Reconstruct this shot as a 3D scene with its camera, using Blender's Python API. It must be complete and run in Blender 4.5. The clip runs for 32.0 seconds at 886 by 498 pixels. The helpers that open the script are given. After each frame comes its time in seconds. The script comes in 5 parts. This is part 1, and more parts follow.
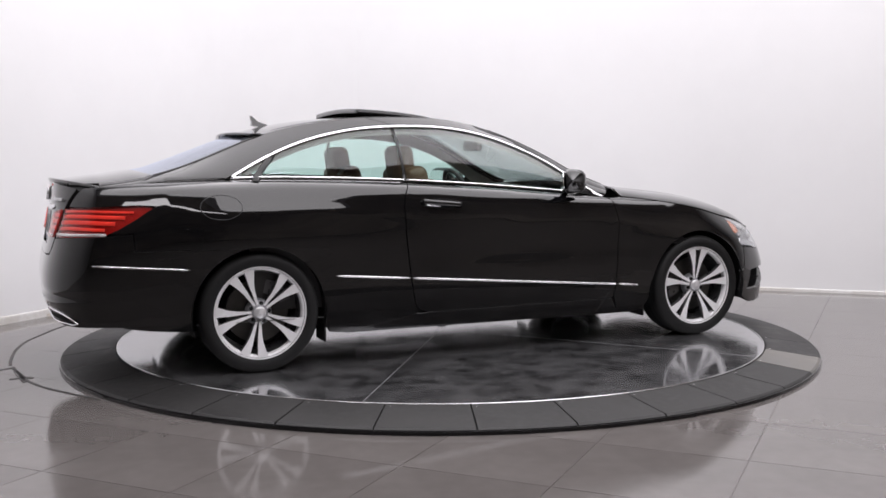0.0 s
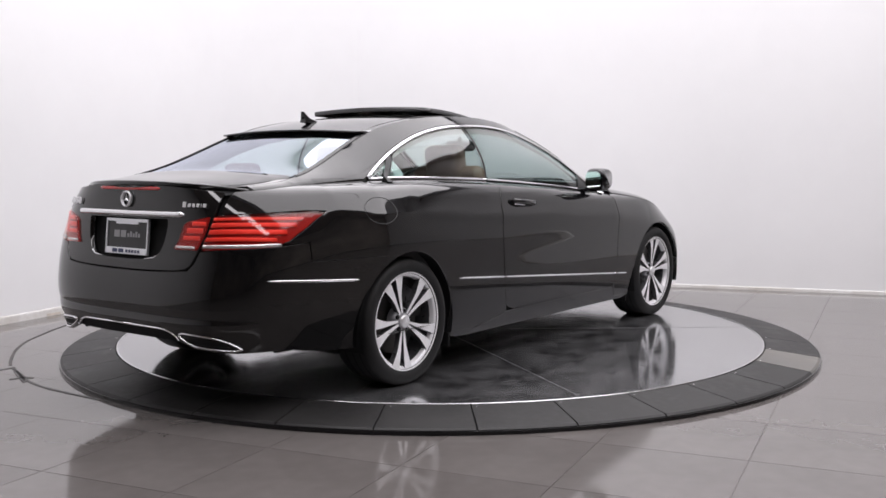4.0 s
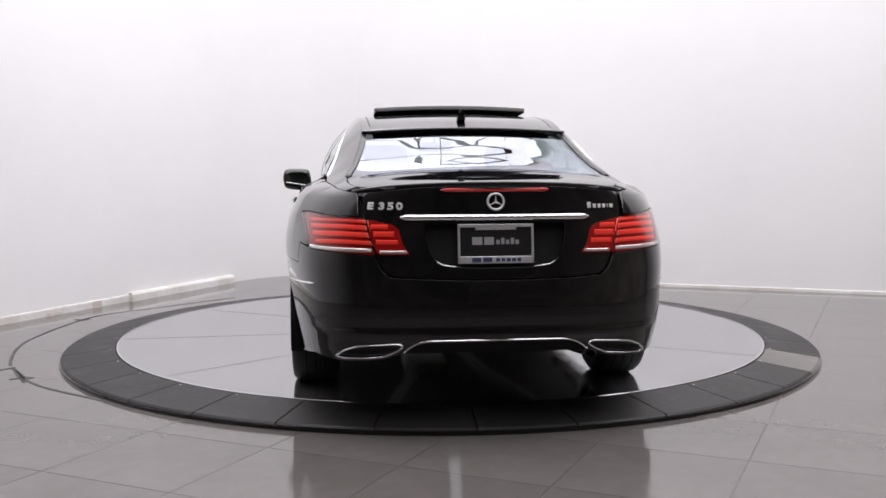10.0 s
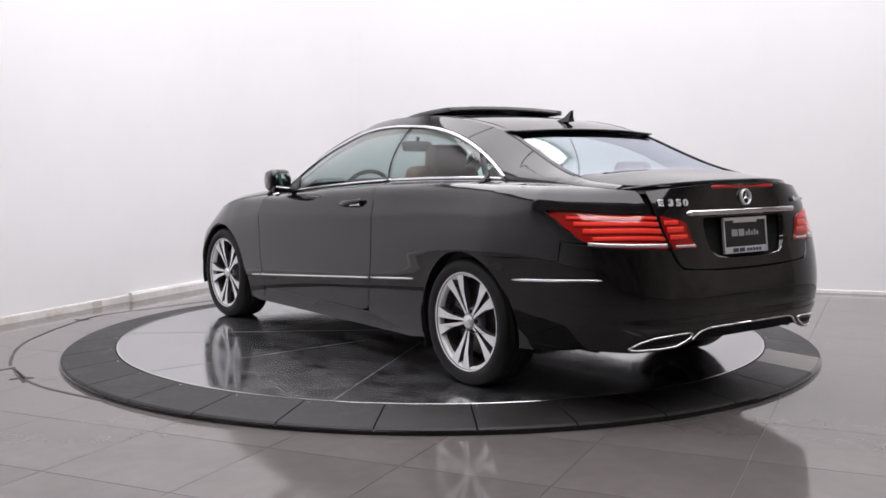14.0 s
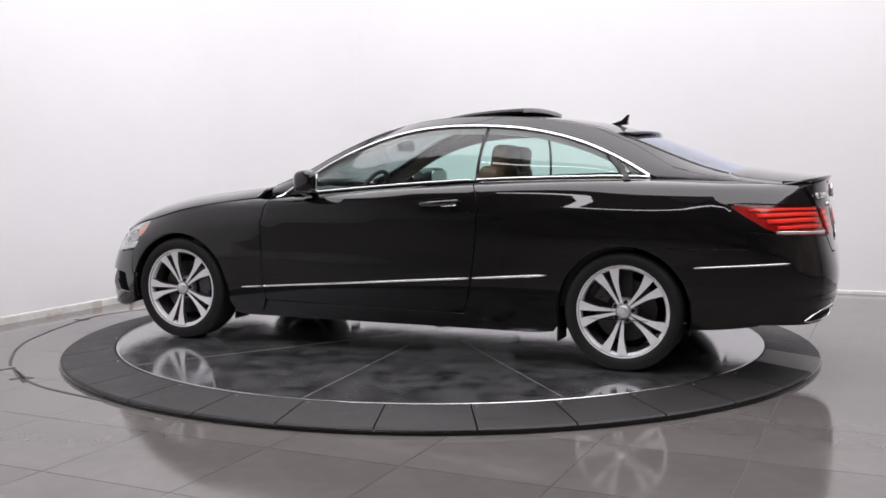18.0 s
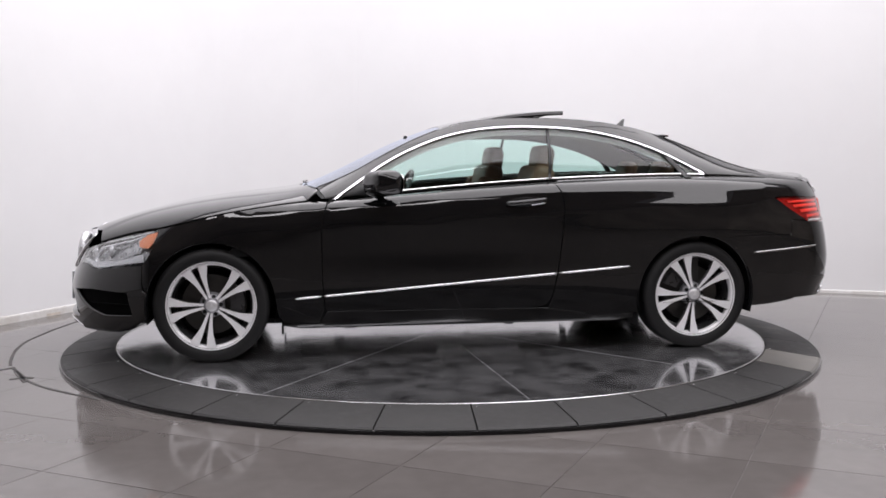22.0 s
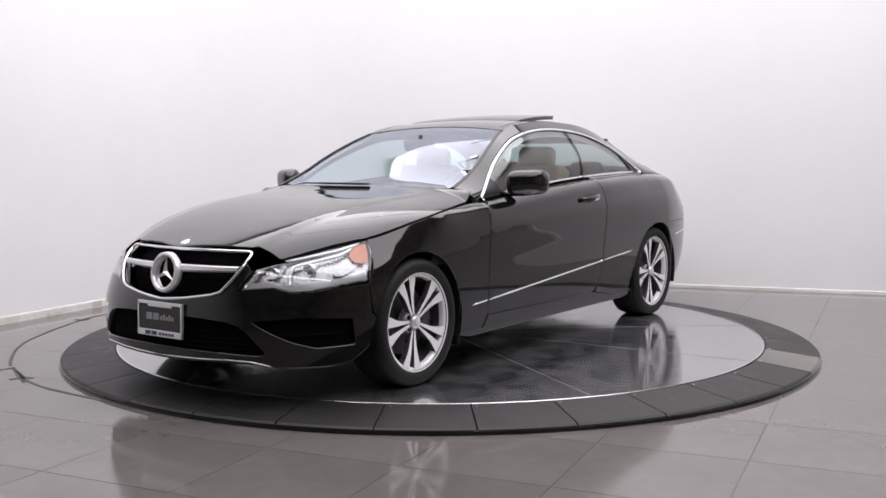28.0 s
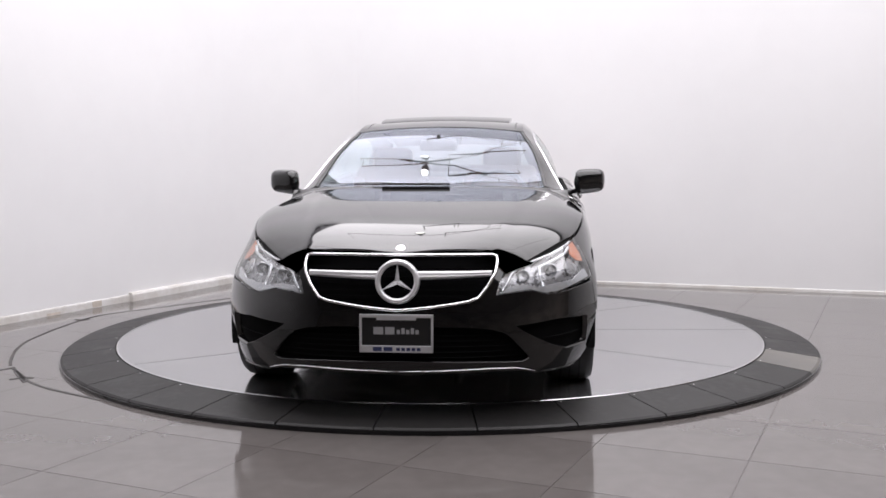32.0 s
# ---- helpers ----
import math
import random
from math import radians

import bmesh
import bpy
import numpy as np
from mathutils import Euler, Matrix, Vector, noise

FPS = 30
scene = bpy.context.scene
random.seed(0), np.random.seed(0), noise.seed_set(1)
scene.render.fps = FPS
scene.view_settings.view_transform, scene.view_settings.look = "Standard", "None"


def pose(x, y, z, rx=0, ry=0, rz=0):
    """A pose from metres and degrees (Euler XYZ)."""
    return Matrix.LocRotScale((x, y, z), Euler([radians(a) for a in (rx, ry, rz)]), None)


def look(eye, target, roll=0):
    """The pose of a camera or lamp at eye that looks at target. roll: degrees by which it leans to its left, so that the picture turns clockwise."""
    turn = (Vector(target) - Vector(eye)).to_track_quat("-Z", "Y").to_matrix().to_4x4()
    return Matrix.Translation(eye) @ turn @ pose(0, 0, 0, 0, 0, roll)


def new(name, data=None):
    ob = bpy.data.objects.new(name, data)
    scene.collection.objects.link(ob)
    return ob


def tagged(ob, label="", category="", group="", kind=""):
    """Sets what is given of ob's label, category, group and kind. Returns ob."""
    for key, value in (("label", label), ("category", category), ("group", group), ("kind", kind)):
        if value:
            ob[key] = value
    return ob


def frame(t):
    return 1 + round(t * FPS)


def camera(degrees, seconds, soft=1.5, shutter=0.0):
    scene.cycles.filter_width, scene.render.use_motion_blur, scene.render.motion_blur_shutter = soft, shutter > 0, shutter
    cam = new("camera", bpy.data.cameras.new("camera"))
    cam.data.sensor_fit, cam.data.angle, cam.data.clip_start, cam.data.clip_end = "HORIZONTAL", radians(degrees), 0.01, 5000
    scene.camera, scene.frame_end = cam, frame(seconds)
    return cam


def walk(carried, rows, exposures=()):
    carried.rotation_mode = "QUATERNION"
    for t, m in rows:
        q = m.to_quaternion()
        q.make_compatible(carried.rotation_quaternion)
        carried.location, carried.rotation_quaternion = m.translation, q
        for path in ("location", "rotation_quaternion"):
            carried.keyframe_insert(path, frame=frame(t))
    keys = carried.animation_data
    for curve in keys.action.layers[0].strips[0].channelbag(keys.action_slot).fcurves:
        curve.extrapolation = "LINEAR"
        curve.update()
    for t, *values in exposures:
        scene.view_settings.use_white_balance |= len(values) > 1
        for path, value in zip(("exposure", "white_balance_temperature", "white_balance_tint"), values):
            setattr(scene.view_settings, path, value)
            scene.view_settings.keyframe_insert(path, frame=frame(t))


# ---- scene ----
from mathutils import geometry

# ---- camera: on a tripod before the turntable ----
cam = camera(47.88, 32.0, soft=1.6)
EYE = (0.0, -6.434, 1.153)
AIM = (EYE[0] + 0.002671, EYE[1] + 0.996125, EYE[2] - 0.087947)
walk(cam, [(0, look(EYE, AIM, -0.197)), (32, look(EYE, AIM, -0.197))], exposures=[(0, 0.0), (32, 0.0)])

DISC = 0.06          # height of the turntable's top over the floor
ROOM = radians(-24.6)  # the room's axes against the camera's
RC, RS = math.cos(ROOM), math.sin(ROOM)


def room(a, b, z=0.0):
    """A place in the room: a metres along the back wall, b towards it."""
    return Vector((a * RC - b * RS, a * RS + b * RC, z))


# ---- light ----
world = bpy.data.worlds.new("world")
scene.world = world
world.use_nodes = True
world.node_tree.nodes["Background"].inputs[0].default_value = (0.9, 0.92, 1.0, 1)
world.node_tree.nodes["Background"].inputs[1].default_value = 0.05


def area(name, place, target, sx, sy, watts, colour=(1, 0.962, 0.998)):
    d = bpy.data.lights.new(name, "AREA")
    d.shape, d.size, d.size_y, d.energy, d.color = "RECTANGLE", sx, sy, watts, colour
    ob = new(name, d)
    ob.matrix_world = look(place, target)
    return ob



HIGH = 4.6
# a luminous ceiling over the white part of the room, and tubes over the hall before it
for name, a, b, sx, sy, watts in (("soft_ceiling", 1.4, -0.3, 8.4, 6.8, 570), ("ceiling_tube", 2.0, -5.2, 6.0, 0.55, 80)):
    lamp = area(name, (0, 0, 1), (0, 0, 0), sx, sy, watts)
    lamp.matrix_world = Matrix.Translation(room(a, b, HIGH - 0.08)) @ Matrix.Rotation(ROOM, 4, "Z")


# ---- materials ----
def material(name):
    m = bpy.data.materials.new(name)
    m.use_nodes = True
    return m, m.node_tree, m.node_tree.nodes["Principled BSDF"]


def simple(name, colour, rough=0.5, metal=0.0, spec=0.5, coat=0.0, noise_scale=0.0, vary=0.0, bump=0.0, emit=0.0, object_space=True):
    """A principled surface; noise varies colour and roughness and gives relief."""
    m, nt, b = material(name)
    c = (*colour, 1)
    b.inputs["Base Color"].default_value = c
    b.inputs["Roughness"].default_value = rough
    b.inputs["Metallic"].default_value = metal
    b.inputs["Specular IOR Level"].default_value = spec
    b.inputs["Coat Weight"].default_value = coat
    b.inputs["Coat Roughness"].default_value = 0.015
    if emit:
        b.inputs["Emission Color"].default_value = c
        b.inputs["Emission Strength"].default_value = emit
    if noise_scale:
        co = nt.nodes.new("ShaderNodeTexCoord")
        n = nt.nodes.new("ShaderNodeTexNoise")
        n.inputs["Scale"].default_value = noise_scale
        n.inputs["Detail"].default_value = 6
        nt.links.new(co.outputs["Object"], n.inputs["Vector"])
        if vary:
            r = nt.nodes.new("ShaderNodeMapRange")
            r.inputs[3].default_value, r.inputs[4].default_value = 1 - vary, 1 + vary
            nt.links.new(n.outputs[0], r.inputs[0])
            x = nt.nodes.new("ShaderNodeVectorMath")
            x.operation = "SCALE"
            x.inputs[0].default_value = colour
            nt.links.new(r.outputs[0], x.inputs["Scale"])
            nt.links.new(x.outputs[0], b.inputs["Base Color"])
            q = nt.nodes.new("ShaderNodeMapRange")
            q.inputs[3].default_value, q.inputs[4].default_value = max(0, rough * (1 - vary)), min(1, rough * (1 + vary))
            nt.links.new(n.outputs[0], q.inputs[0])
            nt.links.new(q.outputs[0], b.inputs["Roughness"])
        if bump:
            u = nt.nodes.new("ShaderNodeBump")
            u.inputs["Strength"].default_value = bump
            u.inputs["Distance"].default_value = 0.002
            nt.links.new(n.outputs[0], u.inputs["Height"])
            nt.links.new(u.outputs[0], b.inputs["Normal"])
    return m


def pane_glass(name, tint, least=0.05, gloss=(1, 1, 1), most=0.9, power=3.5):
    """Thin glass: tinted see-through with a mirror reflection that grows towards grazing view."""
    m = bpy.data.materials.new(name)
    m.use_nodes = True
    nt = m.node_tree
    nt.nodes.clear()
    out = nt.nodes.new("ShaderNodeOutputMaterial")
    t = nt.nodes.new("ShaderNodeBsdfTransparent")
    t.inputs[0].default_value = (*tint, 1)
    g = nt.nodes.new("ShaderNodeBsdfGlossy")
    g.inputs["Color"].default_value = (*gloss, 1)
    g.inputs["Roughness"].default_value = 0.0
    f = nt.nodes.new("ShaderNodeLayerWeight")
    f.inputs[0].default_value = 0.5
    p = nt.nodes.new("ShaderNodeMath")
    p.operation = "POWER"
    p.inputs[1].default_value = power
    a = nt.nodes.new("ShaderNodeMath")
    a.operation, a.use_clamp = "MULTIPLY_ADD", True
    a.inputs[1].default_value, a.inputs[2].default_value = most, least
    x = nt.nodes.new("ShaderNodeMixShader")
    nt.links.new(f.outputs["Facing"], p.inputs[0])
    nt.links.new(p.outputs[0], a.inputs[0])
    nt.links.new(a.outputs[0], x.inputs[0])
    nt.links.new(t.outputs[0], x.inputs[1])
    nt.links.new(g.outputs[0], x.inputs[2])
    nt.links.new(x.outputs[0], out.inputs[0])
    return m


def layered(name, dark, light, scale, rough, detail=8, bump=0.0, metal=0.0, spec=0.5, small=0.0, coat=0.0):
    """Two colours mingled by noise at two scales."""
    m, nt, b = material(name)
    co = nt.nodes.new("ShaderNodeTexCoord")
    n = nt.nodes.new("ShaderNodeTexNoise")
    n.inputs["Scale"].default_value, n.inputs["Detail"].default_value = scale, detail
    n2 = nt.nodes.new("ShaderNodeTexNoise")
    n2.inputs["Scale"].default_value, n2.inputs["Detail"].default_value = scale * 9, 4
    nt.links.new(co.outputs["Object"], n.inputs["Vector"])
    nt.links.new(co.outputs["Object"], n2.inputs["Vector"])
    a = nt.nodes.new("ShaderNodeMath")
    a.operation = "MULTIPLY_ADD"
    a.inputs[1].default_value = small
    nt.links.new(n2.outputs[0], a.inputs[0])
    nt.links.new(n.outputs[0], a.inputs[2])
    r = nt.nodes.new("ShaderNodeValToRGB")
    r.color_ramp.elements[0].position, r.color_ramp.elements[1].position = 0.3 + small * 0.4, 0.7 + small * 0.6
    r.color_ramp.elements[0].color, r.color_ramp.elements[1].color = (*dark, 1), (*light, 1)
    nt.links.new(a.outputs[0], r.inputs[0])
    nt.links.new(r.outputs[0], b.inputs["Base Color"])
    q = nt.nodes.new("ShaderNodeMapRange")
    q.inputs[1].default_value, q.inputs[2].default_value = 0.3, 0.8
    q.inputs[3].default_value, q.inputs[4].default_value = rough
    nt.links.new(a.outputs[0], q.inputs[0])
    nt.links.new(q.outputs[0], b.inputs["Roughness"])
    if isinstance(metal, tuple):
        w = nt.nodes.new("ShaderNodeMapRange")
        w.inputs[1].default_value, w.inputs[2].default_value = 0.42, 0.72
        w.inputs[3].default_value, w.inputs[4].default_value = metal
        nt.links.new(a.outputs[0], w.inputs[0])
        nt.links.new(w.outputs[0], b.inputs["Metallic"])
    else:
        b.inputs["Metallic"].default_value = metal
    b.inputs["Specular IOR Level"].default_value = spec
    b.inputs["Coat Weight"].default_value = coat
    if bump:
        u = nt.nodes.new("ShaderNodeBump")
        u.inputs["Strength"].default_value, u.inputs["Distance"].default_value = bump, 0.003
        nt.links.new(a.outputs[0], u.inputs["Height"])
        nt.links.new(u.outputs[0], b.inputs["Normal"])
    return m


WALL = layered("white wall paint", (0.78, 0.78, 0.79), (0.83, 0.83, 0.84), 0.6, (0.5, 0.6), small=0.2, bump=0.05)
SKIRT = layered("scuffed white baseboard", (0.56, 0.53, 0.49), (0.80, 0.80, 0.795), 3.0, (0.4, 0.6), small=0.4)
TILE = layered("polished grey porcelain", (0.110, 0.100, 0.096), (0.147, 0.135, 0.130), 1.3, (0.035, 0.085), small=0.35, spec=0.5)
GROUT = layered("grout", (0.12, 0.115, 0.11), (0.2, 0.19, 0.18), 6.0, (0.6, 0.8), small=0.3)
RUBBER = layered("ramp rubber", (0.0125, 0.012, 0.012), (0.024, 0.023, 0.023), 3.0, (0.36, 0.55), small=0.5, bump=0.1, spec=0.35)
# lighter grey that paints a reflection onto one ramp panel
RAMP_SHEEN = layered("ramp rubber with painted reflection", (0.06, 0.057, 0.053), (0.17, 0.16, 0.145), 4.0, (0.2, 0.4), small=0.5)
DISCM = layered("worn steel deck", (0.40, 0.40, 0.415), (0.52, 0.52, 0.535), 8.0, (0.05, 0.14), detail=6, small=0.3, spec=0.6, metal=(0.97, 0.87))
STEEL = simple("bright steel rim", (0.75, 0.75, 0.76), 0.22, 1.0)
CEIL = simple("white ceiling paint", (0.8, 0.8, 0.82), 0.8, noise_scale=2, vary=0.03)
CEIL_DARK = layered("brown hall ceiling", (0.30, 0.25, 0.215), (0.55, 0.47, 0.41), 0.8, (0.7, 0.9), small=0.3)
PAINT = simple("black car paint", (0.0048, 0.0048, 0.0054), 0.03, 0.0, 0.5, coat=0.35)
PLASTIC = simple("black trim plastic", (0.012, 0.012, 0.013), 0.38, 0.0, 0.5, noise_scale=300, vary=0.15)
SATIN = simple("gloss black trim", (0.006, 0.006, 0.007), 0.08)
BLACKOUT = simple("black void paint", (0.0045, 0.0045, 0.005), 0.9, 0.0, 0.05, noise_scale=30, vary=0.2)
SHELLM = simple("dark underbody", (0.008, 0.008, 0.0085), 0.7, 0.0, 0.2, noise_scale=12, vary=0.3)
CHROME = simple("chrome", (0.86, 0.86, 0.88), 0.07, 1.0)
SATIN_CHROME = simple("satin chrome", (0.80, 0.80, 0.82), 0.28, 0.55)
ALLOY = simple("machined alloy", (0.92, 0.92, 0.94), 0.40, 0.22, noise_scale=40, vary=0.08)
ALLOY_DARK = simple("grey painted alloy", (0.10, 0.10, 0.105), 0.28, 0.6, noise_scale=30, vary=0.1)
TYRE = simple("tyre rubber", (0.011, 0.011, 0.0115), 0.62, 0.0, 0.3, noise_scale=60, vary=0.2, bump=0.15)
IRON = simple("brake iron", (0.09, 0.088, 0.085), 0.4, 0.9, noise_scale=30, vary=0.2)
GLASS = pane_glass("green tinted glass", (0.74, 0.90, 0.86))
SCREEN = pane_glass("coated windscreen glass", (0.62, 0.66, 0.66), 0.07, (0.84, 0.89, 1.0), 1.1, 4.0)
LENS = pane_glass("clear lamp lens", (0.93, 0.94, 0.95), 0.05)
RED = simple("red lamp plastic", (0.50, 0.012, 0.012), 0.08, 0.0, 0.6, coat=0.5)
RED_BRIGHT = simple("bright red reflector", (0.95, 0.15, 0.11), 0.35, 0.0, 0.6)
RED_DARK = simple("dark red lamp bowl", (0.30, 0.012, 0.010), 0.35, 0.0, 0.5)
RED_LENS = pane_glass("red lamp lens", (1.0, 0.55, 0.52), 0.04)
CLEAR = simple("clear reflector strip", (0.75, 0.72, 0.72), 0.12, 0.6)
AMBER = simple("amber reflector", (0.52, 0.15, 0.05), 0.25)
HUB_GREY = simple("grey hub flange", (0.34, 0.34, 0.36), 0.35, 0.5, noise_scale=40, vary=0.15)
LAMP_GREY = simple("faceted lamp reflector", (0.36, 0.36, 0.37), 0.28, 0.85, noise_scale=45, vary=0.35, bump=1.0)
PRINT = simple("grey print", (0.30, 0.30, 0.31), 0.4)
SILVER = simple("lamp reflector", (0.62, 0.63, 0.65), 0.25, 0.6)
MIRROR = simple("mirror glass", (0.85, 0.88, 0.87), 0.01, 1.0)
TAN = layered("tan leather", (0.15, 0.072, 0.045), (0.24, 0.125, 0.082), 9.0, (0.42, 0.55), small=0.4, bump=0.15)
BLACK_LEATHER = layered("black leather", (0.015, 0.014, 0.014), (0.03, 0.028, 0.027), 12.0, (0.4, 0.55), small=0.4, bump=0.15)
LINER = simple("grey headliner", (0.30, 0.28, 0.26), 0.9, noise_scale=200, vary=0.1)
PLATE = simple("black plate", (0.012, 0.012, 0.013), 0.3, noise_scale=40, vary=0.1)
PLATE_FRAME = simple("chromed plate frame", (0.80, 0.81, 0.84), 0.3, 0.75)
JOINT = simple("bright filled joint", (0.30, 0.30, 0.31), 0.4, 0.3, noise_scale=8, vary=0.2)
INK_BLUE = simple("navy print", (0.035, 0.045, 0.11), 0.4)
CRACK = simple("dark filled cut", (0.05, 0.047, 0.045), 0.5, noise_scale=20, vary=0.3)
DULL = layered("warm brown wall", (0.07, 0.060, 0.053), (0.34, 0.285, 0.24), 0.45, (0.6, 0.8), small=0.3)
PALE = layered("pale brown hall wall", (0.22, 0.19, 0.165), (0.58, 0.51, 0.45), 0.5, (0.5, 0.7), small=0.3)
SPOT = simple("glowing spot glass", (1.0, 0.97, 0.92), 0.3, emit=14.0)
STAIN = simple("brown wall stain", (0.58, 0.53, 0.47), 0.7, noise_scale=15, vary=0.4)


# ---- mesh helpers ----
def mesh(name, verts, faces, mat, parent=None, label="", smooth=False, normals=None, mats=None, index=None):
    me = bpy.data.meshes.new(name)
    me.from_pydata([tuple(map(float, v)) for v in verts], [], [tuple(int(i) for i in f) for f in faces])
    for m in (mats or [mat]):
        me.materials.append(m)
    if index is not None:
        me.polygons.foreach_set("material_index", index)
    if smooth or normals is not None:
        me.polygons.foreach_set("use_smooth", [True] * len(me.polygons))
    if normals is not None:
        me.normals_split_custom_set_from_vertices([tuple(map(float, n)) for n in normals])
    me.update()
    ob = new(name, me)
    ob.parent = parent
    if label:
        ob["label"] = label
    return ob


def part(name, bm, mat, parent, label="", smooth=False):
    me = bpy.data.meshes.new(name)
    bm.to_mesh(me)
    bm.free()
    me.materials.append(mat)
    if smooth:
        me.polygons.foreach_set("use_smooth", [True] * len(me.polygons))
        me.set_sharp_from_angle(angle=radians(38))
    ob = new(name, me)
    ob.parent = parent
    if label:
        ob["label"] = label
    return ob


def box(size, m=Matrix(), bevel=0.0, segments=2):
    bm = bmesh.new()
    bmesh.ops.create_cube(bm, size=1)
    bmesh.ops.scale(bm, vec=size, verts=bm.verts)
    if bevel:
        bmesh.ops.bevel(bm, geom=bm.edges[:], offset=bevel, segments=segments, profile=0.5, affect="EDGES")
    bmesh.ops.transform(bm, matrix=m, verts=bm.verts)
    return bm


def lathe(profile, steps=48, axis="Y", closed=False, start=0.0, turn=2 * math.pi):
    """Verts and faces of a profile [(radius, along)] turned round an axis."""
    full = abs(turn - 2 * math.pi) < 1e-6
    n = steps if full else steps + 1
    verts, faces, k = [], [], len(profile)
    for i in range(n):
        a = start + turn * i / steps
        for r, h in profile:
            c, s = r * math.cos(a), r * math.sin(a)
            verts.append((c, h, s) if axis == "Y" else (c, s, h) if axis == "Z" else (h, c, s))
    for i in range(steps):
        j = (i + 1) % n
        for p in range(k - 1 if not closed else k):
            q = (p + 1) % k
            faces.append((i * k + p, i * k + q, j * k + q, j * k + p))
    return verts, faces


def tube(points, radius, sides=8, closed=False, flat=1.0, up=(0, 0, 1)):
    """Verts and faces of a bar along points; flat squeezes it along up."""
    pts = [Vector(p) for p in points]
    verts, faces, n = [], [], len(pts)
    for i, p in enumerate(pts):
        a = pts[(i - 1) % n] if closed or i else pts[0]
        b = pts[(i + 1) % n] if closed or i < n - 1 else pts[-1]
        d = (b - a).normalized()
        u = Vector(up)
        r = d.cross(u)
        r = r.normalized() if r.length > 1e-4 else d.orthogonal().normalized()
        u = r.cross(d).normalized()
        for k in range(sides):
            t = 2 * math.pi * k / sides
            verts.append(p + r * radius * math.cos(t) + u * radius * flat * math.sin(t))
    for i in range(n if closed else n - 1):
        j = (i + 1) % n
        for k in range(sides):
            l = (k + 1) % sides
            faces.append((i * sides + k, i * sides + l, j * sides + l, j * sides + k))
    if not closed:
        faces.append(tuple(range(sides))[::-1])
        faces.append(tuple((n - 1) * sides + k for k in range(sides)))
    return verts, faces


# ---- room: tiled floor, white walls, ceiling ----
def slab(name, a0, a1, b0, b1, z0, z1, mat, parent=None, label=""):
    """A block along the room's axes."""
    bm = box((a1 - a0, b1 - b0, z1 - z0))
    bmesh.ops.transform(bm, matrix=Matrix.Translation(room((a0 + a1) / 2, (b0 + b1) / 2, (z0 + z1) / 2)) @ Matrix.Rotation(ROOM, 4, "Z"), verts=bm.verts)
    return part(name, bm, mat, parent, label)


A0, A1, B0, B1 = -3.10, 9.5, -13.0, 3.19
BF = B1 + 0.9  # floor and ceilings reach under the slanting back wall
SKEW = math.atan(.083)  # the back wall runs a little off square


def back(a, b=0.0, z=0.0):
    """A place along the back wall: a from the room's middle, b out from its face."""
    c, s = math.cos(SKEW), math.sin(SKEW)
    return room(a * c + b * s, B1 - .012 + a * s - b * c, z)


floor = tagged(slab("floor", A0, A1, B0, BF, -0.1, -0.003, GROUT), "polished grey porcelain tile floor with fine dark joints", "floor", kind="structure")
# the two white walls meet in a wide rounded corner
def corner(r=1.15, n=28):
    v, f = [], []
    end = (A0 + r) / math.cos(SKEW)
    p, q, c = room(A0, back_b(A0 + r) - r), back(end), room(A0, back_b(A0 + r))
    for i in range(n + 1):
        t = i / n
        w = (1 - t)**2 * p + 2 * t * (1 - t) * c + t * t * q
        v += [Vector((w.x, w.y, -0.05)), Vector((w.x, w.y, HIGH))]
    for i in range(n):
        f.append((2 * i, 2 * i + 1, 2 * i + 3, 2 * i + 2))
    return tagged(mesh("wall_corner", v, f, WALL, smooth=True), "white painted rounded corner of the studio walls", "wall", kind="structure")


def back_b(a):
    return B1 - .012 + a * math.tan(SKEW)


corner()


def back_slab(name, a0, a1, b0, b1, z0, z1, mat):
    bm = box((a1 - a0, b1 - b0, z1 - z0))
    bmesh.ops.transform(bm, matrix=Matrix.Translation(back((a0 + a1) / 2, (b0 + b1) / 2, (z0 + z1) / 2)) @ Matrix.Rotation(ROOM + SKEW, 4, "Z"), verts=bm.verts)
    return part(name, bm, mat, None)


tagged(back_slab("wall_back", A0 - 0.4, A1 + 0.4, -0.2, 0, -0.1, HIGH, WALL), "smooth white painted studio wall", "wall", kind="structure")
tagged(slab("wall_side", A0 - 0.2, A0, B0, B1, -0.1, HIGH, WALL), "smooth white painted studio wall", "wall", kind="structure")
tagged(slab("wall_front", A0 - 0.2, A1 + 0.2, B0 - 0.2, B0, -0.1, HIGH, DULL), "plain warm brown wall of the hall", "wall", kind="structure")
tagged(slab("wall_right", A1, A1 + 0.2, B0, B1 + 1.0, -0.1, HIGH, PALE), "plain pale brown wall of the hall", "wall", kind="structure")
tagged(slab("ceiling", A0 - 0.2, 6.0, -4.0, BF + 0.1, HIGH, HIGH + 0.15, CEIL), "white painted ceiling over the turntable", "ceiling", kind="structure")
tagged(slab("ceiling", A0 - 0.2, 6.0, B0 - 0.2, -4.0, HIGH, HIGH + 0.15, CEIL_DARK), "plain brown ceiling of the hall", "ceiling", kind="structure")
tagged(slab("ceiling", 6.0, A1 + 0.2, B0 - 0.2, BF + 0.1, HIGH, HIGH + 0.15, CEIL_DARK), "plain brown ceiling of the hall", "ceiling", kind="structure")

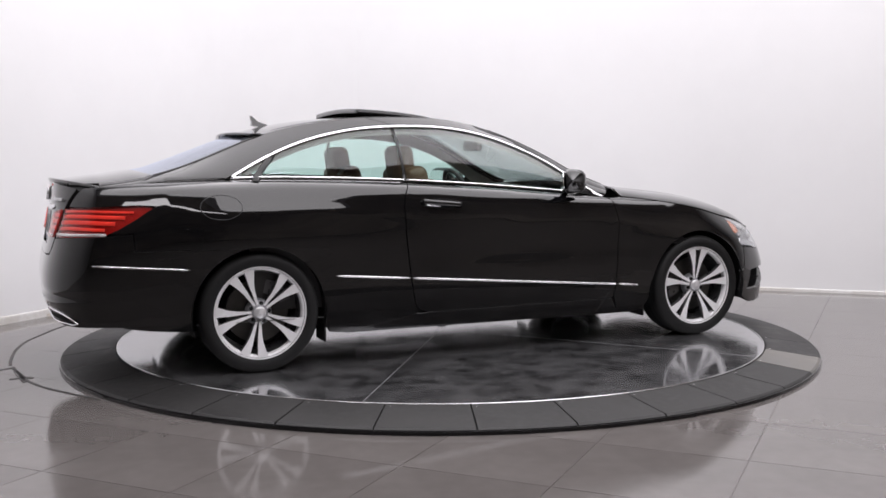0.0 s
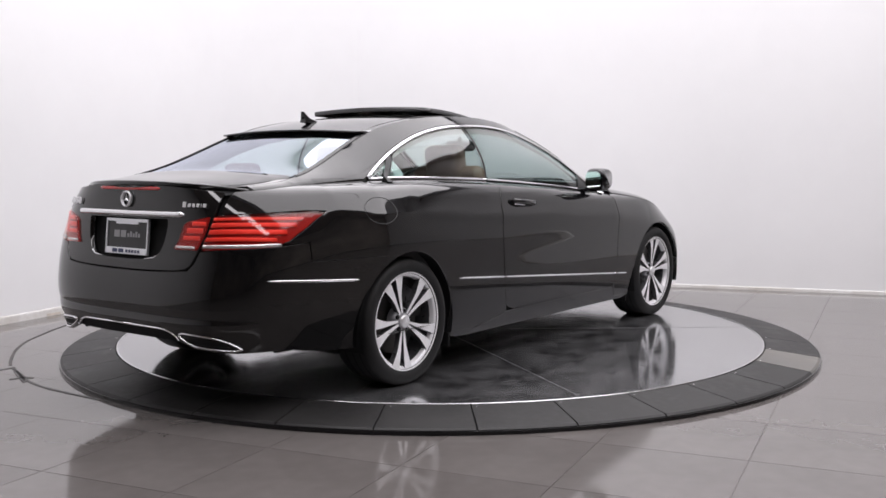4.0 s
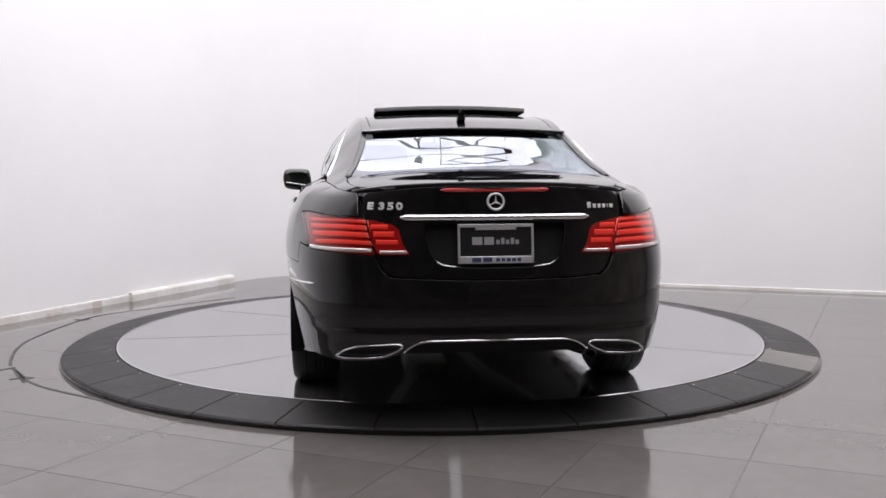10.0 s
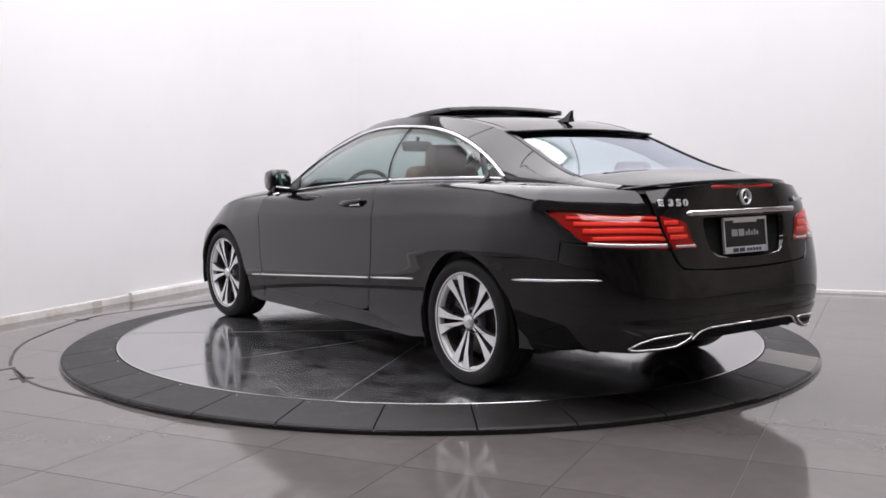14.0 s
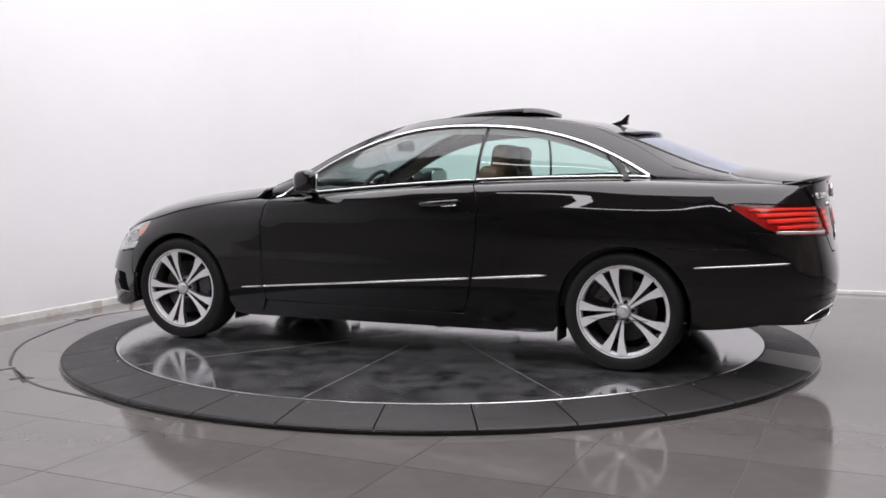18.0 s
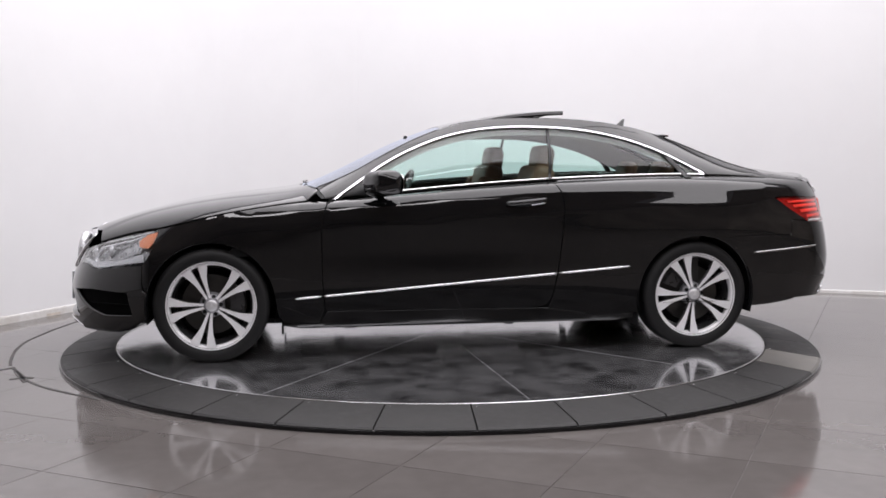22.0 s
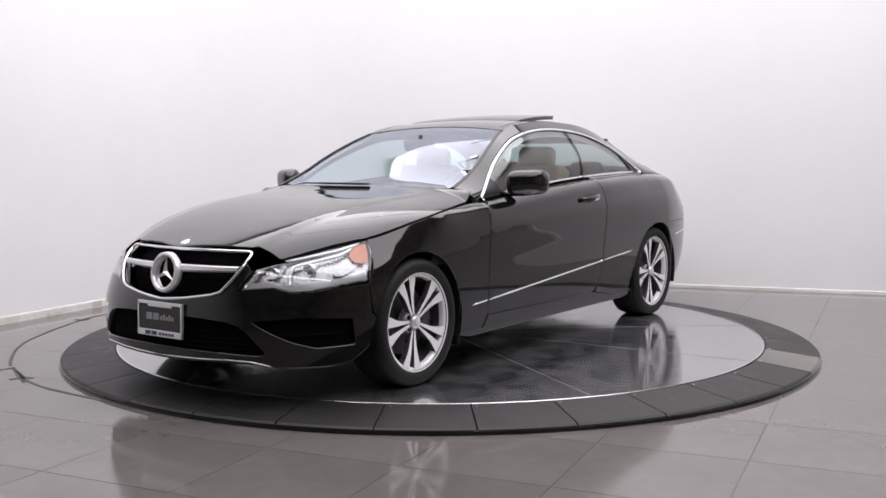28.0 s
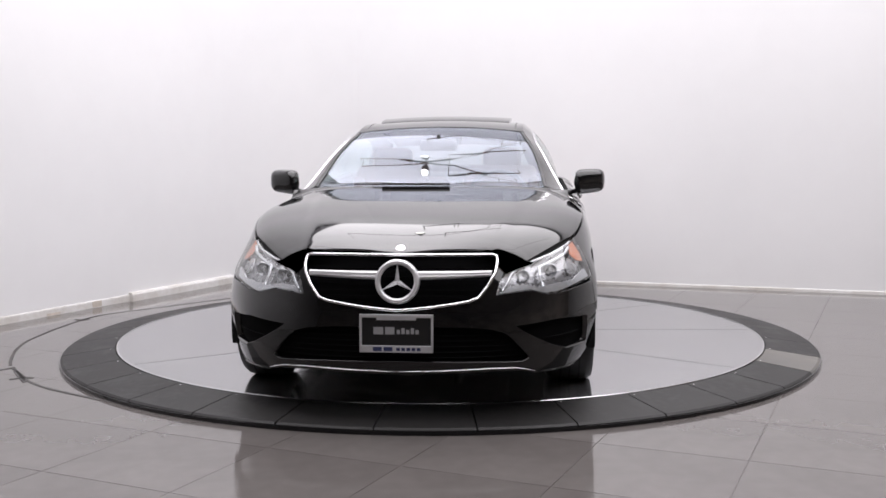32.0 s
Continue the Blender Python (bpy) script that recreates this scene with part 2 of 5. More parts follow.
# baseboards: a low cove along the back wall, a higher board along the side wall from its middle on
def cove(name, p, q, out, high, label):
    """A baseboard with a rounded top from p to q along a wall, standing out from it."""
    prof = [(0, 0), (out, 0), (out, high * .72), (out * .82, high * .90), (out * .45, high * .985), (0, high)]
    d = (q - p).normalized()
    side = Vector((d.y, -d.x, 0))
    v = [e + side * a + Vector((0, 0, b)) for e in (p, q) for a, b in prof]
    n = len(prof)
    f = [(k, (k + 1) % n, n + (k + 1) % n, n + k) for k in range(n)] + [tuple(range(n))[::-1], tuple(range(n, 2 * n))]
    return tagged(mesh(name, v, f, SKIRT), label, "baseboard", kind="structure")


cove("baseboard", back(-2.0, .0), back(9.0, .0), .010, .030, "low scuffed white baseboard with brown grime below")
cove("baseboard", room(A0, 0.55), room(A0, 1.95), .046, .074, "thick white rounded baseboard at the wall's foot")
cove("baseboard", room(A0, B0), room(A0, 0.55), .010, .058, "thin stained white baseboard")
for b, w, z, h in [(0.18, 0.10, 0.004, 0.048), (-0.27, 0.13, 0.002, 0.018), (-0.9, 0.2, 0.002, 0.014)]:
    tagged(slab("stain", A0 + 0.010, A0 + 0.012, b - w / 2, b + w / 2, z, z + h, STAIN), "brown scuff on the baseboard", "stain", kind="structure")


def tile_mesh():
    bm = box((0.597, 0.597, 0.012), Matrix.Translation((0, 0, -0.006)))
    me = bpy.data.meshes.new("tile")
    bm.to_mesh(me)
    bm.free()
    me.materials.append(TILE)
    return me


def floor_tiles():
    """Tiles of 60 cm; those round the turntable are parts, the rest is one piece."""
    me = tile_mesh()
    near, far = [], []
    for i in range(-9, 13):
        for j in range(-22, 10):
            a, b = 2.195 - 0.6 * i, -0.75 + 0.6 * j
            a0, a1, b0, b1 = max(a - 0.3, A0), min(a + 0.3, A1), max(b - 0.3, B0), min(b + 0.3, BF)
            if a1 - a0 < 0.02 or b1 - b0 < 0.02:
                continue
            a, b = a - 0.3, b - 0.3
            c = room(a, b)
            r = c.length
            if r < 1.45:
                continue
            if a - 0.3 < A0 or a + 0.3 > A1 or b - 0.3 < B0 or b + 0.3 > BF:
                far.append((a, b))
            elif c.y > -4.8 and r < 6.0:
                near.append((r, a, b))
            else:
                far.append((a, b))
    near.sort()
    for r, a, b in near[:290]:
        ob = new("tile", me)
        ob.parent = floor
        ob.matrix_basis = Matrix.Translation(room(a, b)) @ Matrix.Rotation(ROOM, 4, "Z")
    far += [(a, b) for r, a, b in near[290:]]
    verts, faces = [], []
    for a, b in far:
        x0, x1, y0, y1 = max(a - 0.2985, A0), min(a + 0.2985, A1), max(b - 0.2985, B0), min(b + 0.2985, BF)
        if x1 - x0 < 0.01 or y1 - y0 < 0.01:
            continue
        k = len(verts)
        for z in (-0.012, 0.0):
            verts += [room(x0, y0, z), room(x1, y0, z), room(x1, y1, z), room(x0, y1, z)]
        faces += [(k + 4, k + 5, k + 6, k + 7), (k, k + 1, k + 5, k + 4), (k + 1, k + 2, k + 6, k + 5), (k + 2, k + 3, k + 7, k + 6), (k + 3, k, k + 4, k + 7)]
    rest = mesh("tile_field", verts, faces, TILE, floor)
    rest["kind"] = "stuff"


# ---- turntable: steel deck that turns, fixed rubber ramp round it ----
R_DISC, R_RAMP = 2.012, 2.318


def turntable():
    verts, faces = lathe([(0.0, DISC), (0.5, DISC), (1.2, DISC), (R_DISC - 0.010, DISC), (R_DISC - 0.010, 0.012), (0.0, 0.012)], 160, "Z")
    top = new("turntable_deck")
    deck = mesh("deck_plate", verts, faces, DISCM, top, "worn polished steel plate, blotchy with wear")
    v, f = lathe([(R_DISC - 0.010, DISC - 0.01), (R_DISC - 0.010, DISC + 0.0025), (R_DISC - 0.003, DISC + 0.0025), (R_DISC - 0.001, DISC), (R_DISC - 0.001, 0.012)], 200, "Z")
    mesh("edge_band", v, f, STEEL, top, "bright steel edge band")
    # plate joints
    for p, q in SEAMS:
        a, b = Vector((*p, DISC + 0.001)), Vector((*q, DISC + 0.001))
        d = (b - a).normalized()
        s = Vector((-d.y, d.x, 0)) * 0.0013
        mesh("plate_joint", [a - s, b - s, b + s, a + s, a - s - Vector((0, 0, .004)), b - s - Vector((0, 0, .004)), b + s - Vector((0, 0, .004)), a + s - Vector((0, 0, .004))],
             [(0, 1, 2, 3), (0, 4, 5, 1), (1, 5, 6, 2), (2, 6, 7, 3), (3, 7, 4, 0)], JOINT, top, "thin bright plate joint")
    return tagged(top, "round worn steel turntable deck carrying the car", "turntable")


def ramp():
    """The ring of rubber ramp panels, each a wedge with a blunt outer lip."""
    ring = new("turntable_ramp")
    n, step = 33, 360 / 33
    for k in range(n):
        a0, a1 = radians(-86.2 + k * step + 0.09), radians(-86.2 + (k + 1) * step - 0.09)
        prof = [(R_DISC + 0.004, 0.005), (R_DISC + 0.004, DISC - 0.004), (R_DISC + 0.010, DISC), (R_RAMP - 0.012, 0.030), (R_RAMP, 0.022), (R_RAMP, 0.002)]
        v, f = lathe(prof, 6, "Z", start=a0, turn=a1 - a0)
        m = len(prof)
        f.append(tuple(range(m)))
        f.append(tuple(6 * m + i for i in range(m))[::-1])
        # panel 5 has the reflection put into its colour
        ob = mesh("ramp_panel", v, f, RAMP_SHEEN if k == 5 else RUBBER, ring, "ramp panel coloured light grey for a reflection" if k == 5 else "")
        for r, da in ((R_DISC + 0.03, 0.012),):
            ang = a0 + (a1 - a0) * da + 0.01
            z = DISC - (r - R_DISC) / (R_RAMP - R_DISC) * 0.03
            vv, ff = lathe([(0, 0.002), (0.003, 0.0018), (0.0045, 0), (0.0045, -0.004)], 8, "Z")
            mesh("screw", [(x + r * math.cos(ang), y + r * math.sin(ang), h + z) for x, y, h in vv], ff, STEEL, ob, "small bright screw head")
    v, f = lathe([(R_RAMP - 0.004, 0.0005), (R_RAMP - 0.004, 0.02), (R_RAMP + 0.006, 0.018), (R_RAMP + 0.006, 0.0005)], 160, "Z")
    mesh("outer_lip", v, f, SATIN, ring, "black lip along the ramp's foot")
    return tagged(ring, "ring of dark rubber ramp panels round the turntable", "ramp")


def floor_cut():
    """The dark filled cut that runs round the ramp on the tiles, and its scribbled end."""
    def ribbon(points, width):
        v, f = [], []
        for i, p in enumerate(points):
            a, b = points[max(i - 1, 0)], points[min(i + 1, len(points) - 1)]
            d = Vector((b[0] - a[0], b[1] - a[1], 0)).normalized()
            s = Vector((-d.y, d.x, 0)) * width * (0.8 + 0.4 * random.random()) / 2
            c = Vector((*p, 0.0022))
            v += [c - s, c + s]
        f = [(2 * i, 2 * i + 1, 2 * i + 3, 2 * i + 2) for i in range(len(points) - 1)]
        return v, f
    cut = new("floor_cut")
    pts = []
    ctrl = curve([(0, -1.66), (.07, -1.863), (.13, -2.03), (.19, -2.18), (.26, -2.31), (.33, -2.44), (.42, -2.55), (.5, -2.635), (.58, -2.68), (.7, -2.66), (.8, -2.57), (.9, -2.2), (1, -1.75)])
    ctry = curve([(0, -1.657), (.07, -1.516), (.13, -1.39), (.19, -1.234), (.26, -1.036), (.33, -.84), (.42, -.57), (.5, -.29), (.58, .02), (.7, .55), (.8, 1.03), (.9, 1.47), (1, 2.0)])
    for i in range(81):
        t = i / 80
        pts.append((float(ctrl(t)), float(ctry(t))))
    for a, b in ((0, 26), (27, 81)):
        v, f = ribbon(pts[a:b], 0.016)
        mesh("cut", v, f, CRACK, cut)
    for line, w in (([(-2.30, -1.19), (-2.256, -1.155), (-2.19, -1.15)], .022), ([(-2.36, -.976), (-2.286, -1.094), (-2.19, -1.26)], .022), ([(-2.47, -.96), (-2.427, -.916), (-2.406, -.869)], .018), ([(-2.69, .85), (-2.62, .80), (-2.585, .85)], .035)):
        v, f = ribbon(line, w)
        mesh("smear", v, f, CRACK, cut)
    return tagged(cut, "dark filled cut in the tiles curving round the ramp", "floor mark", kind="structure")


def curve(pairs):
    """A smooth curve through (x, value) pairs."""
    p = sorted(pairs)
    xs, ys = np.array([a for a, _ in p], float), np.array([b for _, b in p], float)
    h = np.diff(xs)
    d = np.diff(ys) / h
    m = np.empty(len(xs))
    m[0], m[-1] = d[0], d[-1]
    for i in range(1, len(xs) - 1):
        m[i] = 0.0 if d[i - 1] * d[i] < 0 else (h[i] * d[i - 1] + h[i - 1] * d[i]) / (h[i] + h[i - 1])

    def at(x):
        x = np.clip(np.asarray(x, float), xs[0], xs[-1])
        i = np.clip(np.searchsorted(xs, x) - 1, 0, len(xs) - 2)
        t = (x - xs[i]) / h[i]
        return ((2 * t**3 - 3 * t**2 + 1) * ys[i] + (t**3 - 2 * t**2 + t) * h[i] * m[i]
                + (-2 * t**3 + 3 * t**2) * ys[i + 1] + (t**3 - t**2) * h[i] * m[i + 1])
    return at


def track():
    """Black lighting track hung under the ceiling, with one small spot lamp."""
    rail = new("lighting_track")
    runs = (([(-1.9, 1.33), (-1.43, 1.43), (-1.0, 1.5), (-.66, 1.65), (-.42, 1.93), (-.25, 2.4), (-.2, 2.7)], .010), ([(-1.40, 2.42), (-1.22, 2.66), (-1.10, 2.82)], .022), ([(-1.15, 2.80), (-.78, 2.74), (-.42, 2.60)], .012),
            ([(-.82, 1.80), (-.5, 1.90), (-.2, 2.08), (.05, 2.22)], .016), ([(-2.4, -.4), (.5, .08), (3.4, .5)], .012), ([(1.7, .2), (2.0, 1.05), (2.3, 1.9)], .012))
    for pts, r in runs:
        p = [room(a, b, 4.2) for a, b in pts]
        v, f = tube(p, r, 6)
        mesh("rail", v, f, PLASTIC, rail, "thin black rail")
        for q in (p[0], p[-1]):
            v, f = tube([q, Vector((q.x, q.y, HIGH))], .006, 6)
            mesh("hanger", v, f, PLASTIC, rail)
    c = room(-1.0, 1.49, 4.19)
    v, f = tube([c, c - Vector((0, 0, .09))], .012, 8)
    mesh("stem", v, f, PLASTIC, rail)
    v, f = lathe([(0, .0), (.035, .0), (.05, -.03), (.055, -.12), (.05, -.125), (.046, -.11)], 24, "Z")
    head = mesh("spot_head", [(x + c.x, y + c.y, z + c.z - .09) for x, y, z in v], f, PLASTIC, rail, "small black spot lamp, lit", smooth=True)
    v, f = lathe([(0, -.112), (.047, -.112), (.047, -.118), (0, -.118)], 24, "Z")
    mesh("spot_glass", [(x + c.x, y + c.y, z + c.z - .09) for x, y, z in v], f, SPOT, head, "glowing white lamp glass")
    return tagged(rail, "thin black lighting track with a lit spot lamp under the ceiling", "lighting track")

SEAMS = [((math.cos(radians(a)) * r0, math.sin(radians(a)) * r0), (math.cos(radians(a)) * 1.985, math.sin(radians(a)) * 1.985))
         for a, r0 in ((56.5, -1.985), (-51.5, 0.45), (129.0, 0.45), (93.5, 0.6))]

# ---- the car's surfaces: x forward from the middle between the axles, y to its left, z over the deck ----
YM = 0.885
zt = curve([(2.2, .60), (2.1, .617), (2.02, .636), (1.9, .675), (1.75, .711), (1.58, .748), (1.4, .793), (1.2, .832), (1.0, .860), (.85, .875), (.72, .883), (.255, .925), (-.06, .951), (-.37, .972),
            (-.69, .988), (-1.0, .998), (-1.3, 1.003), (-1.5, 1.0), (-1.75, .993), (-1.9, .986), (-2.1, .970), (-2.25, .958), (-2.36, .948)])
zc = curve([(2.2, .66), (2.13, .695), (2.06, .722), (1.91, .775), (1.73, .825), (1.55, .862), (1.365, .89), (1.185, .91), (1.05, .925), (.95, .938), (.87, .953), (.80, .978),
            (.641, 1.048), (.459, 1.137), (.278, 1.220), (.097, 1.290), (-.084, 1.338), (-.264, 1.360), (-.45, 1.366), (-.626, 1.362), (-.807, 1.350), (-.989, 1.331),
            (-1.171, 1.300), (-1.353, 1.248), (-1.537, 1.180), (-1.721, 1.110), (-1.87, 1.060), (-1.95, 1.048), (-2.053, 1.032), (-2.2, 1.014), (-2.36, .992)])
yb = curve([(2.2, .87), (1.66, .865), (1.3, .845), (1.0, .805), (.72, .765), (.3, .748), (-.3, .738), (-.7, .733), (-1.0, .725), (-1.5, .698), (-1.9, .710), (-2.1, .728), (-2.36, .72)])
xf = curve([(.10, 2.20), (.15, 2.232), (.2, 2.240), (.3, 2.238), (.42, 2.230), (.5, 2.212), (.58, 2.192), (.66, 2.165), (.7, 2.13), (.8, 2.05)])
xr = curve([(.15, -2.33), (.2, -2.355), (.28, -2.380), (.35, -2.393), (.383, -2.410), (.41, -2.404), (.46, -2.412), (.52, -2.410), (.56, -2.404), (.62, -2.392), (.66, -2.383), (.72, -2.371), (.8, -2.358), (.9, -2.348), (.96, -2.340), (1.05, -2.33)])
low = curve([(.08, .775), (.12, .80), (.16, .830), (.2, .843), (.27, .857), (.34, .867), (.45, .878), (.6, YM), (1.2, YM)])
nn = curve([(2.2, 3.2), (1.9, 3.8), (1.2, 4.6), (.95, 4.8), (.78, 5.2), (.5, 6.0), (-1.3, 6.0), (-1.7, 5.0), (-1.95, 3.6), (-2.36, 3.0)])
mm = curve([(2.2, 1.4), (1.2, 1.35), (.95, 1.2), (.78, 1.0), (.5, .92), (-1.3, .95), (-1.7, 1.0), (-1.95, 1.2), (-2.36, 1.4)])
PR, QR = 12.0, 4.0
PFz = curve([(.1, 4.6), (.45, 4.6), (.58, 4.3), (.66, 3.5), (.72, 3.2), (1.2, 3.2)])  # plan rounding of the nose, fuller at the bumper
QFz = curve([(.1, 2.4), (.42, 2.35), (.56, 2.0), (.66, 1.75), (1.2, 1.7)])
HUBS = {"front": (1.38, 0.312), "rear": (-1.38, 0.312)}
ARCH = 0.346


crease = curve([(1.3, .705), (.75, .735), (.2, .765), (-.4, .795), (-1.0, .822), (-1.6, .845), (-2.1, .862)])


def wide(x, z):
    """Half width of the lower body before the rounding of its ends."""
    q = np.clip((z - .6) / np.maximum(zt(x) - .6, .05), 0, 1.3)
    # a leaning flank that rolls over tightly at the belt
    k = (.55 + .17 * np.clip((x + 1.3) / .6, 0, 1)) * np.clip((1.25 - x) / .5, 0, 1) * np.clip((x + 2.22) / .4, 0, 1)
    y = low(z) - (YM - yb(x)) * ((1 - k) * q**2.2 + k * np.minimum(q, 1.02)**22)
    # crease along the flanks and the haunch over the rear wheel
    y = y + .015 * np.exp(-((x + 1.45) / .55)**2) * np.exp(-((z - .73) / .12)**2)
    y = y - .009 * np.exp(-((x - .1) / .75)**2) * np.exp(-((z - .60) / .12)**2)
    # sharp shoulder line from the front wing to the tail lamp
    d = np.sqrt((z - crease(x))**2 + .007**2)
    y = y + .009 * np.exp(-(d - .007) / .05) * np.clip((1.25 - x) / .4, 0, 1) * np.clip((x + 2.05) / .3, 0, 1)
    # the tail narrows and its lower corners are cut away
    y = y - .018 * np.clip((.42 - z) / .16, 0, 1.2)**1.4 * np.clip((-1.75 - x) / .45, 0, 1)
    y = y - .135 * np.clip((-1.55 - x) / .75, 0, 1.2)**1.4
    y = y + .040 * np.exp(-((x - 1.66) / .17)**2) * np.exp(-((z - .38) / .22)**2)
    return y


def ends(x, z):
    f = np.clip((x - 1.0) / (xf(z) - 1.0), 0, 1)
    r = np.clip((-1.0 - x) / (-1.0 - xr(z)), 0, 1)
    return (1 - f**PFz(z))**(1 / QFz(z)) * (1 - r**PR)**(1 / QR)


def flank(x, z):
    return wide(x, z) * ends(x, z)


def yt(x):
    return flank(x, zt(x))


# window arch: outer edge of the bright moulding round the side glass
dlo = curve([(.715, .884), (.66, .922), (.587, .972), (.423, 1.083), (.26, 1.167), (.097, 1.230), (-.066, 1.271), (-.228, 1.293), (-.39, 1.300), (-.554, 1.297), (-.717, 1.286), (-.88, 1.261),
             (-1.044, 1.221), (-1.208, 1.162), (-1.374, 1.082), (-1.45, 1.04), (-1.515, 1.004)])
# edge between roof side and windscreen, roof and rear window: its half width and its height
ye = curve([(.80, .662), (.57, .638), (.38, .601), (.24, .563), (.11, .528), (.0, .516), (-.2, .518), (-.6, .527), (-1.0, .525), (-1.28, .518), (-1.5, .54), (-1.7, .575), (-1.87, .605), (-2.0, .60), (-2.15, .555), (-2.3, .40)])
edge_z = curve([(.80, .945), (.7, .983), (.57, 1.042), (.45, 1.108), (.38, 1.145), (.24, 1.213), (.11, 1.265), (0, 1.300), (-.2, 1.332), (-.4, 1.342), (-.6, 1.340), (-.8, 1.330), (-1, 1.305), (-1.2, 1.262),
                (-1.35, 1.213), (-1.5, 1.152), (-1.6, 1.111), (-1.7, 1.073), (-1.8, 1.042), (-1.88, 1.022), (-2, 1.0), (-2.3, .96)])
lean = curve([(.8, 1.9), (.3, 2.2), (.1, 2.3), (-.1, 2.3), (-.4, 2.2), (-.8, 1.75), (-1.2, 1.73), (-1.4, 1.55), (-2., 1.5)])  # how late the side leans in over the belt


def house(x):
    """1 over the cabin, 0 over bonnet and boot."""
    a = np.clip((.87 - np.asarray(x, float)) / .09, 0, 1)
    b = np.clip((np.asarray(x, float) + 1.98) / .11, 0, 1)
    return a * a * (3 - 2 * a) * b * b * (3 - 2 * b)


def side_lift(p):
    """(x, z) to a place on the left side, up over the belt line to the roof."""
    x, z = p[:, 0], p[:, 1]
    a, b, w = zt(x), zc(x), house(x)
    r = np.clip((z - a) / np.maximum(b - a, 1e-3), 0, 1)
    e = np.clip((z - a) / np.maximum(edge_z(x) - a, 1e-3), 0, 1.06)
    over = (1 - w) * yt(x) * (1 - r**mm(x))**(1 / nn(x)) + w * (yt(x) - (yt(x) - ye(x)) * e**lean(x))
    y = np.where(z <= a, flank(x, np.minimum(z, a)), over)
    return np.stack([x, y, z], -1)


def top_z(x, y):
    q = np.clip(np.abs(y) / np.maximum(yt(x), 1e-3), 0, 1)
    z = zt(x) + (zc(x) - zt(x)) * (1 - q**nn(x))**(1 / mm(x))
    # the bonnet's raised middle, ending in a crease on either side
    c = .60 - .14 * (np.asarray(x) - .9)
    s = np.clip((c + .035 - np.abs(y)) / .07, 0, 1)
    z = z + .005 * (s * s * (3 - 2 * s) - 1) * np.clip((np.asarray(x) - .84) / .3, 0, 1) * np.clip((2.12 - np.asarray(x)) / .2, 0, 1)
    # glass and roof: gently crowned from edge to edge
    g = np.clip(np.abs(y) / ye(x), 0, 1.1)
    w = house(x)
    return (1 - w) * z + w * (edge_z(x) + (zc(x) - edge_z(x)) * (1 - g**2.05))


def top_lift(p):
    return np.stack([p[:, 0], p[:, 1], top_z(p[:, 0], p[:, 1])], -1)


UW = 1.5


def front_lift(p):
    """(u, z) round the nose: u = 0 in the middle, 1.5 where the flank begins."""
    a = np.clip(np.abs(p[:, 0]) / UW, 0, 1) * math.pi / 2
    z = p[:, 1]
    x = 1 + (xf(z) - 1) * np.cos(a)**(2 / PFz(z))
    return np.stack([x, np.sign(p[:, 0]) * wide(x, z) * np.sin(a)**(2 / QFz(z)), z], -1)


def rear_lift(p):
    a = np.clip(np.abs(p[:, 0]) / UW, 0, 1) * math.pi / 2
    z = p[:, 1]
    x = -1 + (xr(z) + 1) * np.cos(a)**(2 / PR)
    return np.stack([x, np.sign(p[:, 0]) * wide(x, z) * np.sin(a)**(2 / QR), z], -1)


def fy(y, z):
    """Front u for a given y."""
    return math.copysign(UW * 2 / math.pi * math.asin(min(1, abs(y) / float(wide(1.95, z)))**(float(QFz(z)) / 2)), y), z


def fx(x, z):
    return UW * 2 / math.pi * math.acos(min(1, (x - 1) / float(xf(z) - 1))**(float(PFz(z)) / 2)), z


def ry(y, z):
    return math.copysign(UW * 2 / math.pi * math.asin(min(1, abs(y) / float(wide(-2.2, z)))**(QR / 2)), y), z


def rx(x, z):
    return UW * 2 / math.pi * math.acos(min(1, (-1 - x) / float(-1 - xr(z)))**(PR / 2)), z


def sunk(lift, depth):
    """The same surface set in by depth along its normal."""
    def at(p):
        v, n = surface(lift, p)
        return v - n * depth
    return at


def surface(lift, p):
    e = 1e-3
    v = lift(p)
    du = lift(p + [e, 0]) - lift(p - [e, 0])
    dv = lift(p + [0, e]) - lift(p - [0, e])
    n = np.cross(du, dv)
    n /= np.maximum(np.linalg.norm(n, axis=1), 1e-12)[:, None]
    out = v - np.stack([v[:, 0] * .75, v[:, 1] * 0, np.full(len(v), .55)], -1)
    n *= np.where((n * out).sum(1) < 0, -1, 1)[:, None]
    return v, n


def inside(pts, loop):
    x, y = pts[:, 0], pts[:, 1]
    hit = np.zeros(len(pts), bool)
    a = np.asarray(loop)
    b = np.roll(a, -1, 0)
    for (x0, y0), (x1, y1) in zip(a, b):
        if y0 == y1:
            continue
        c = (y0 > y) != (y1 > y)
        hit ^= c & (x < (x1 - x0) * (y - y0) / (y1 - y0) + x0)
    return hit


def near_edge(pts, loop, gap):
    a = np.asarray(loop)
    b = np.roll(a, -1, 0)
    bad = np.zeros(len(pts), bool)
    for p, q in zip(a, b):
        d = q - p
        t = np.clip(((pts - p) @ d) / max(d @ d, 1e-12), 0, 1)
        bad |= np.linalg.norm(pts - p - t[:, None] * d, axis=1) < gap
    return bad


